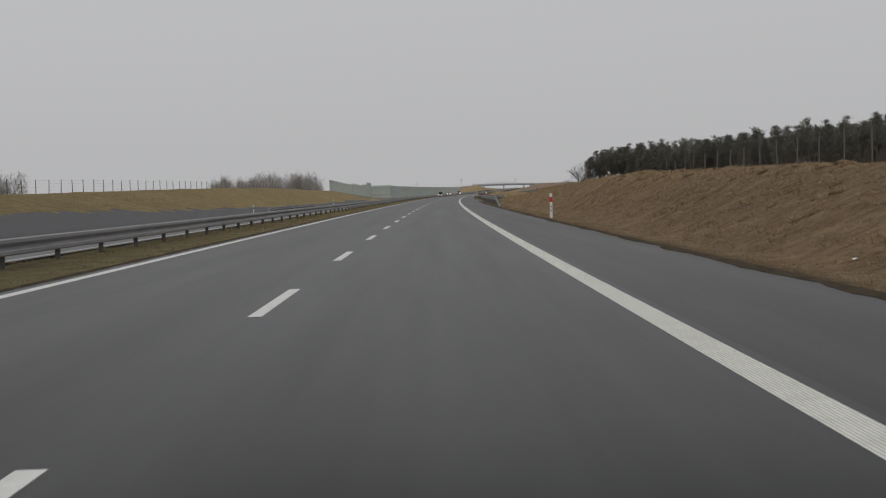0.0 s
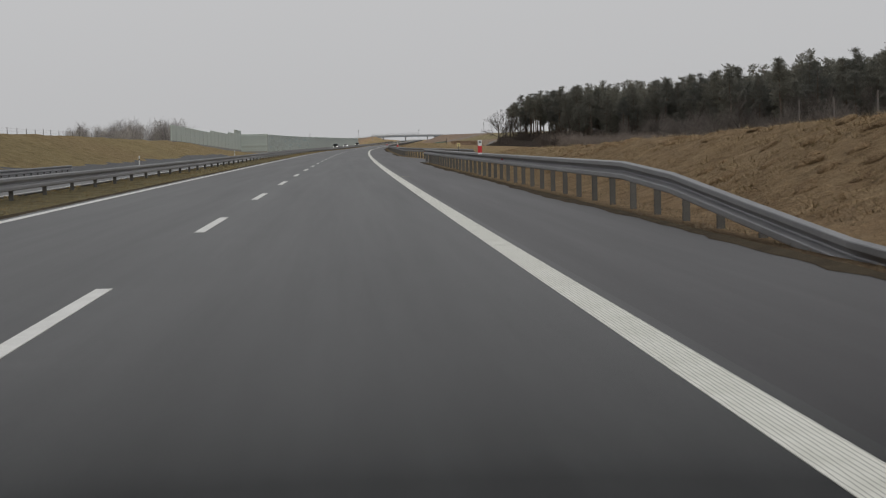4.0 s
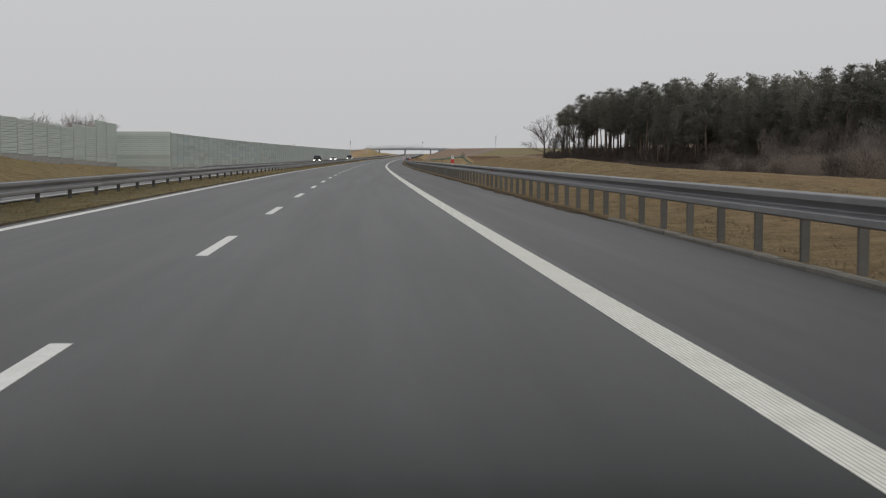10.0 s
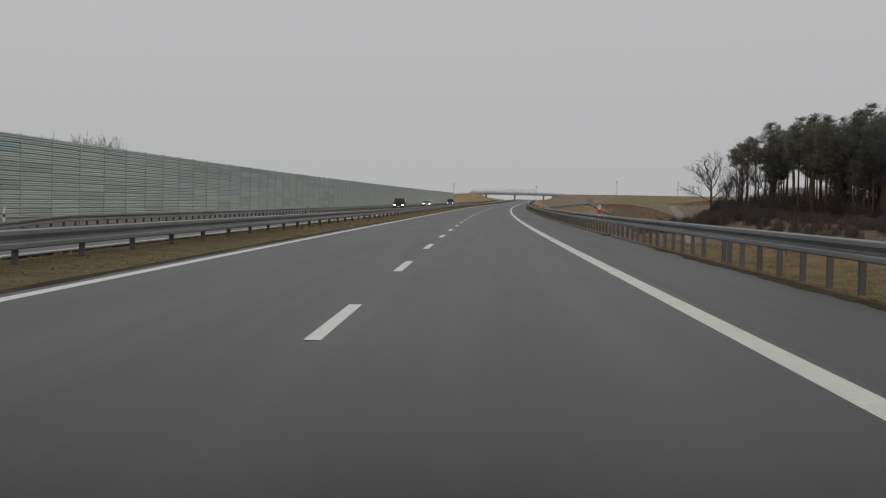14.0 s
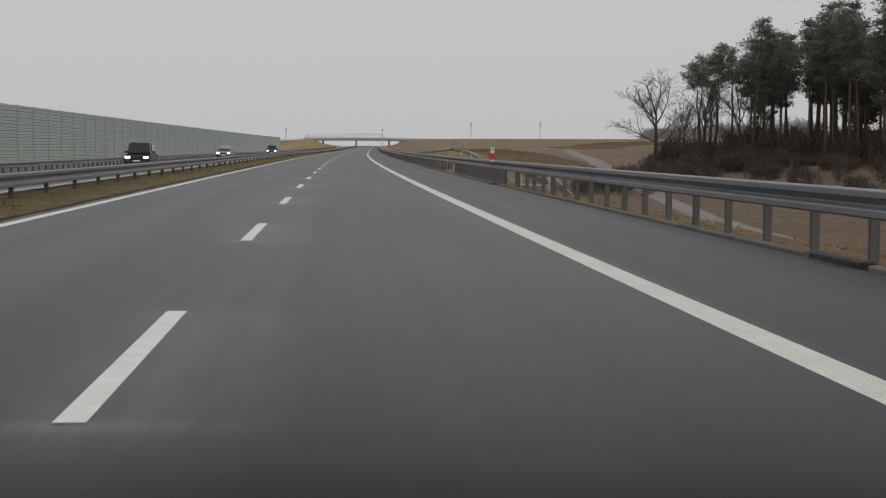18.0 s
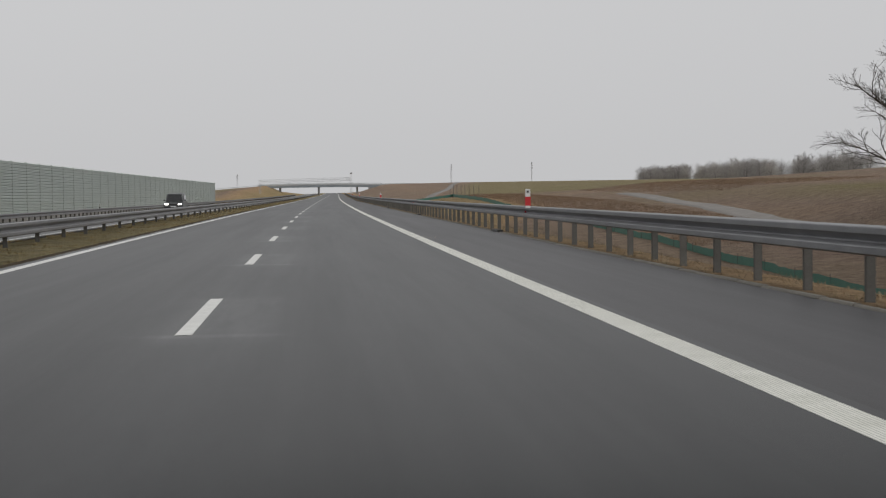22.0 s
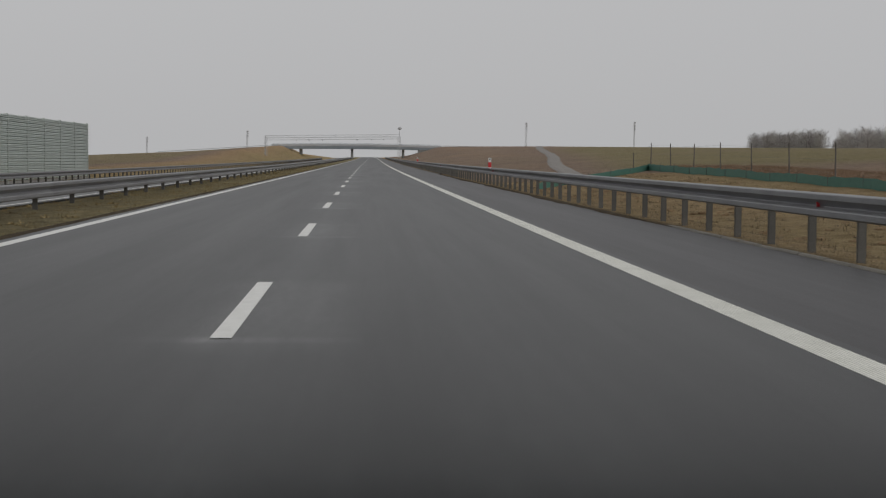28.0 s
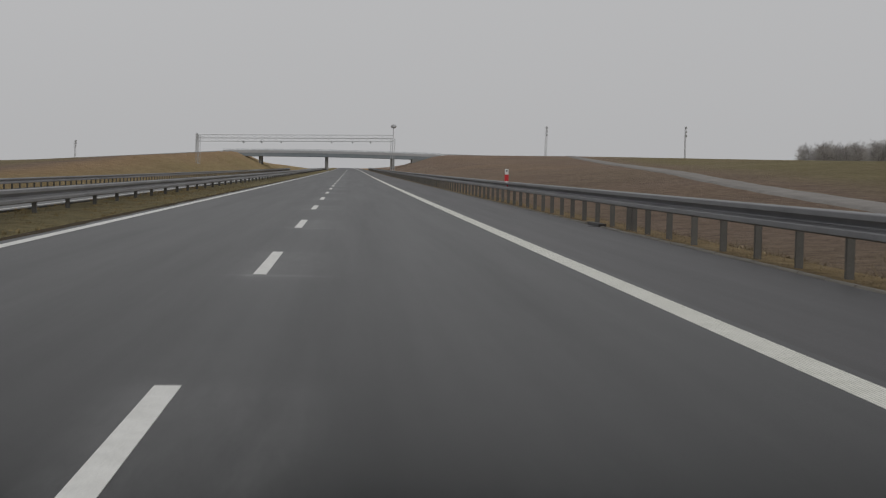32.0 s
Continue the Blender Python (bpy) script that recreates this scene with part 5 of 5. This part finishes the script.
scrap = thing("litter", "crumpled white scrap of litter on the dry slope", "litter", place(31.9, 8.2, 0.02))
bm = bmesh.new()
bmesh.ops.create_grid(bm, x_segments=4, y_segments=3, size=0.06)
for v in bm.verts:
    v.co.z = 0.03 + 0.03 * noise.noise((v.co.x * 14, v.co.y * 14, 3.0))
part("sheet", bm, M_WHITE, scrap)

# ---- fences ----
def fence(label, s0, s1, d, h, step, wires, group):
    f = thing("fence", label, "fence", None, group)
    rnd = random.Random(label)
    tops = []
    for s in stations(s0, s1, step):
        dd = d(s) if callable(d) else d
        z = ground_z(s, dd)
        m = at(s, dd, z - 0.2) @ pose(0, 0, 0, rnd.uniform(-2, 2), rnd.uniform(-2, 2), 0)
        part("post", FENCE_POST, None, f, m=m @ Matrix.Diagonal((1, 1, (h + 0.2) / 2.0, 1)))
        tops.append((P(s, dd, z)))
    for w in range(wires):
        tv, tf = [], []
        tube(tv, tf, [p + Vector((0, 0, h * (w + 1) / (wires + 0.3))) for p in tops], [0.006] * len(tops), 3)
        part("wire", raw("wire", tv, tf, M_POST), None, f)
    return f, tops


bm = bmesh.new()
bmesh.ops.create_cone(bm, cap_ends=True, segments=7, radius1=0.05, radius2=0.042, depth=2.0, matrix=Matrix.Translation((0, 0, 1.0)))
FENCE_POST = mesh_of("post", bm, M_FENCE)
fence("weathered wire fence on top of the cutting", -60, 190, 23, 2.2, 5, 5, "fences")
fence("wire fence along the top of the grass bank", -60, 365, -42, 1.6, 5, 4, "fences")
fence("weathered wire fence at the foot of the wood", 300, 700, lambda s: wood_edge(s) - 14 if s > 420 else 75, 1.6, 6, 3, "fences")
fence("tall wire fence in the heath", 888.8, 952.5, 28, 2.5, 9.1, 3, "fences")
def amphibian_screen(label, s0, s1, d_of, tall):
    """A low plastic sheet on stakes, in lengths of about 6 m."""
    screen = thing("amphibian_screen", label, "screen", None, "amphibian screens")
    sc = stations(s0, s1, 6)
    for a, c in zip(sc[:-1], sc[1:]):
        v = []
        for k in range(7):
            s = a + (c - a) * k / 6
            d = d_of(s)
            w, z = 0.05 * math.sin(k * 2.1 + s), ground_z(s, d)
            v += [P(s, d + w, z - 0.1), P(s, d + 0.4 * w, z + tall * 0.5), P(s, d, z + tall + 0.03 * math.sin(k * 1.3 + s))]
        part("sheet", raw("sheet", v, [(3 * k + j, 3 * k + 3 + j, 3 * k + 4 + j, 3 * k + 1 + j) for k in range(6) for j in range(2)], M_NET, True), None, screen)
        part("stake", FENCE_POST, None, screen, m=at(a, d_of(a), ground_z(a, d_of(a)) - 0.2) @ Matrix.Diagonal((0.6, 0.6, (tall + 0.35) / 2, 1)))


amphibian_screen("low green plastic screen along the foot of the bank", 690, 944, lambda s: 29.5 - 1.7 * smooth01((s - 800) / 80), 0.56)
amphibian_screen("low green plastic screen coming down the end of the bank", 916, 943.6, lambda s: 14.0 + (s - 916) / 2, 0.5)

# ---- steps and hand rails down the bank ----
steps = thing("bank_steps", "concrete steps with a pale bent tube hand rail down the bank", "steps", at(597.85, 7.6, 0.0))
for k in range(7):
    part("step", boxed(0.34 * k, 0.34 * k + 0.4, -0.6, 0.6, -0.35 - 0.18 * k, -0.1 - 0.18 * k, bevel=0.012), M_CONCRETE, steps)
for name, pts in (("hand_rail", ((0.12, 0.4), (0.0, 0.6), (-0.05, 0.78), (-0.03, 0.92), (0.07, 1.04), (0.2, 1.09), (0.34, 1.07), (0.52, 0.97), (1.5, 0.35), (2.9, -0.53))), ("mid_rail", ((0.55, 0.15), (1.3, -0.32), (2.8, -1.26))), ("low_rail", ((0.6, -0.5), (1.6, -1.13)))):
    tv, tf = [], []
    tube(tv, tf, [Vector((x, 0.75, z)) for x, z in pts], [0.022] * len(pts), 8)
    part(name, raw(name, tv, tf, M_PALE, True), None, steps, "pale bent tube")
for x, z0, z1 in ((0.55, -0.6, 0.95), (1.6, -1.2, 0.29), (2.7, -1.6, -0.4)):
    part("upright", boxed(x - 0.025, x + 0.025, 0.725, 0.775, z0, z1), M_PALE, steps)
low = thing("culvert_rail", "low pale tube rail beside the culvert", "hand rail", at(571.0, 7.4, 0.0))
for z in (0.35, -0.05):
    tv, tf = [], []
    tube(tv, tf, [Vector((0, 0, z)), Vector((0.5, 0.02, z - 0.01)), Vector((0.95, 0.03, z - 0.02))], [0.024] * 3, 8)
    part("tube", raw("tube", tv, tf, M_PALE, True), None, low)
tv, tf = [], []
tube(tv, tf, [Vector((1.0, 0.03, 0.33)), Vector((1.15, 0.03, 0.2)), Vector((1.9, 0.03, -0.5))], [0.03] * 3, 8)
part("brace", raw("brace", tv, tf, M_PALE, True), None, low)
for x in (0.0, 0.97):
    part("upright", boxed(x - 0.025, x + 0.025, 0.0, 0.05, -0.9, 0.36), M_PALE, low)
slab = thing("culvert_slab", "pale concrete slab behind the kerb", "slab", at(597.0, 6.95, -0.02))
part("slab", boxed(-0.28, 0.35, -0.55, 0.55, -0.15, 0.07, bevel=0.015), M_CONCRETE, slab)

sign = thing("marker_sign", "small yellow marker plate on a thin post", "sign", at(219.2, 9.25, 0.0))
part("post", boxed(-0.018, 0.018, -0.018, 0.018, -0.9, 1.06), M_POST, sign)
pl = part("plate", boxed(-0.11, 0.11, -0.04, -0.026, 0.88, 1.1, bevel=0.006), M_YELLOW, sign, "yellow plate")
for z in (0.95, 1.01):
    part("bar", boxed(-0.07, 0.07, -0.045, -0.041, z, z + 0.025), M_BLACK, pl)


# ---- cars on the opposite carriageway ----
def car(label, m, paint, length, width, roof, boxy):
    c = thing("car", label, "car", m, "oncoming cars")
    L, w = length / 2, width / 2
    low = [(-L, 0.3), (-L, 0.62), (-L + 0.12, 0.78), (-L + 1.05, 0.95), (L - 0.55, 0.98), (L - 0.06, 0.9), (L, 0.55), (L - 0.05, 0.3)]
    top = [(-L + 1.0, 0.94), (-L + (1.75 if not boxy else 1.45), roof - 0.06), (-L + 2.3, roof), (L - 1.0, roof - 0.02), (L - (0.45 if boxy else 0.2), 0.97)]

    def solid(prof, half, taper):
        bm = bmesh.new()
        rows = []
        for sx in (-1, 1):
            rows.append([bm.verts.new((sx * (half - (taper * max(0, (z - 0.9) / (roof - 0.9)))), y, z)) for y, z in prof])
        n = len(prof)
        bm.faces.new(rows[0])
        bm.faces.new(rows[1][::-1])
        for k in range(n):
            bm.faces.new((rows[0][k], rows[1][k], rows[1][(k + 1) % n], rows[0][(k + 1) % n]))
        bmesh.ops.recalc_face_normals(bm, faces=bm.faces)
        bmesh.ops.bevel(bm, geom=list(bm.edges), offset=0.05, segments=2, affect="EDGES")
        return bm

    part("body", solid(low, w, 0.0), paint, c)
    part("cabin", solid(top, w - 0.06, 0.16), paint, c)
    # panes lie 1 cm proud of the cabin
    def pane(name, pts):
        part(name, raw(name, [Vector(p) for p in pts], [tuple(range(len(pts)))], M_GLASS), None, c, "dark window glass")
    y0, z0 = top[0]
    y1, z1 = top[1]
    pane("windscreen", [(-(w - 0.16), y0 + 0.02, z0 + 0.08), (w - 0.16, y0 + 0.02, z0 + 0.08), (w - 0.3, y1 - 0.08, z1 - 0.08), (-(w - 0.3), y1 - 0.08, z1 - 0.08)])
    for sx in (-1, 1):
        pane("side_window", [(sx * (w - 0.045), -L + 1.7, 1.05), (sx * (w - 0.045), L - 0.75, 1.05), (sx * (w - 0.15), L - 1.05, roof - 0.14), (sx * (w - 0.15), -L + 2.15, roof - 0.14)])
        part("headlight", boxed(sx * (w - 0.28) - 0.17, sx * (w - 0.28) + 0.17, -L - 0.012, -L + 0.1, 0.62, 0.76, bevel=0.02), M_LAMP, c, "lit headlight")
        part("mirror", boxed(sx * (w + 0.07) - 0.09, sx * (w + 0.07) + 0.09, -L + 1.55, -L + 1.65, 1.0, 1.13, bevel=0.02), paint, c)
        for y in (-L + 0.85, L - 0.85):
            bm = bmesh.new()
            bmesh.ops.create_cone(bm, cap_ends=True, segments=20, radius1=0.32, radius2=0.32, depth=0.2, matrix=Matrix.Translation((sx * (w - 0.1), y, 0.32)) @ Matrix.Rotation(math.pi / 2, 4, "Y"))
            wheel = part("wheel", bm, M_BLACK, c)
            bm = bmesh.new()
            bmesh.ops.create_cone(bm, cap_ends=True, segments=14, radius1=0.2, radius2=0.17, depth=0.215, matrix=Matrix.Translation((sx * (w - 0.1), y, 0.32)) @ Matrix.Rotation(math.pi / 2, 4, "Y"))
            part("rim", bm, M_STEEL, wheel)
    part("grille", boxed(-0.42, 0.42, -L - 0.008, -L + 0.05, 0.58, 0.72, bevel=0.01), M_BLACK, c)
    part("bumper", boxed(-w + 0.08, w - 0.08, -L - 0.02, -L + 0.1, 0.3, 0.48, bevel=0.03), M_BLACK, c)
    part("plate_bar", boxed(-0.26, 0.26, -L - 0.03, -L - 0.018, 0.4, 0.5), M_WHITE, c, "plain white number plate")
    return c


car("dark people carrier with lit headlights on the opposite carriageway", at(625, -13.0, -0.3, 0), M_CARDARK, 4.3, 1.8, 1.78, True)
car("silver saloon with lit headlights on the opposite carriageway", at(691, -13.0, -0.3, 0), M_CARSILVER, 4.4, 1.76, 1.46, False)
car("grey off-road car with lit headlights on the opposite carriageway", at(777, -13.0, -0.3, 0), M_CARGREY, 4.5, 1.84, 1.76, True)

# ---- grass along the verges ----
def tufts(name, label, zones, seed, tall, mat, blades_each=8, thick=1.0):
    rnd = random.Random(seed)
    v, f = [], []
    for s0, s1, d0, d1, count in zones:
        for _ in range(count):
            s, d = rnd.uniform(s0, s1), rnd.uniform(d0, d1)
            if noise.noise((s * 0.5, d * 0.9, 11.0)) < -0.2 or (214 < s < 250 and d < 8.6):
                continue
            x, y, z = P(s, d, ground_z(s, d) - 0.02)
            k = tall * rnd.uniform(0.5, 1.3)
            for _ in range(blades_each):
                a = rnd.uniform(0, 6.283)
                ca, sa, r = math.cos(a), math.sin(a), rnd.uniform(0, 0.18)
                w, L = rnd.uniform(0.007, 0.013) * (1 + k) * thick, k * rnd.uniform(0.4, 1.3)
                ox, oy = x + ca * r, y + sa * r
                n = len(v)
                v += [(ox + sa * w, oy - ca * w, z), (ox - sa * w, oy + ca * w, z), (ox + ca * L, oy + sa * L, z + k * rnd.uniform(0.3, 0.9))]
                f.append((n, n + 1, n + 2))
    return tagged(new(name, raw(name, v, f, mat)), label, "grass", kind="stuff")


tufts("verge_grass", "dry straw-coloured grass along the hard shoulder", [(-20, 283, 6.6, 9.0, 9000), (283, 445, 6.7, 9.2, 6000)], 1, 0.1, M_BLADE, 14, 0.42)
tufts("kerb_weeds", "short dead grass behind the kerb and round the posts", [(440, 1000, 6.65, 8.6, 13000)], 6, 0.11, M_BLADE, 12, 0.45)
tufts("slope_grass", "matted dry grass on the cutting slope", [(0, 232, 8.5, 16.5, 18000)], 2, 0.15, M_SLOPE, 14, 0.45)
tufts("bank_grass", "matted dry grass behind the guard rail", [(225, 440, 9.0, 16, 7000)], 7, 0.1, M_BLADE, 11, 0.45)
tufts("median_grass", "short dry grass of the median", [(0, 1000, -7.15, -4.3, 26000)], 3, 0.075, M_TURF)
tufts("heath_weeds", "dead brown weeds on the bank below the guard rail", [(440, 960, 8.4, 26, 15000), (225, 330, 14, 40, 4000)], 4, 0.22, M_WEED)
tufts("heather", "brown dry heather and dead weeds in the field", [(750, 960, 30.5, 45, 19000), (835, 960, 57, 80, 10000)], 9, 0.36, M_HEATHER, 9, 0.75)


def clods(label, zones, seed):
    """Low uneven lumps of turf and earth, half sunk into the slope."""
    bm = bmesh.new()
    bmesh.ops.create_icosphere(bm, subdivisions=2, radius=1.0)
    unit = [v.co.copy() for v in bm.verts]
    tris = [tuple(v.index for v in f.verts) for f in bm.faces]
    bm.free()
    rnd = random.Random(seed)
    v, f = [], []
    for s0, s1, d0, d1, count in zones:
        for _ in range(count):
            s, d = rnd.uniform(s0, s1), rnd.uniform(d0, d1)
            if noise.noise((s * 0.12, d * 0.25, 21.0)) < -0.12:
                continue
            r, tall, a = rnd.uniform(0.05, 0.2), rnd.uniform(0.25, 0.5), rnd.uniform(0, 6.283)
            h, slope = heading(s), (ground_z(s, d + 0.25) - ground_z(s, d - 0.25)) / 0.5
            c, q = P(s, d, ground_z(s, d) + 0.02 * r), Vector((rnd.uniform(0, 99), s, d))
            n = len(v)
            for u in unit:
                k = r * (1 + 0.55 * noise.noise(u * 1.3 + q))
                x, y = u.x * k * 1.05, u.y * k
                x, y = x * math.cos(a) - y * math.sin(a), x * math.sin(a) + y * math.cos(a)
                v.append((c.x + x, c.y + y, c.z + u.z * k * tall + slope * (x * math.cos(h) - y * math.sin(h))))
            f += [(i + n, j + n, k + n) for i, j, k in tris]
    return tagged(new("turf_clods", raw("turf_clods", v, f, M_GROUND, True)), label, "turf", kind="stuff")


clods("uneven clods of dry turf on the cutting slope", [(20, 232, 8.8, 15.5, 2000)], 31)
clods("lumpy clods of earth and dry turf on the bank behind the guard rail", [(800, 935, 9.0, 26, 2200)], 32)
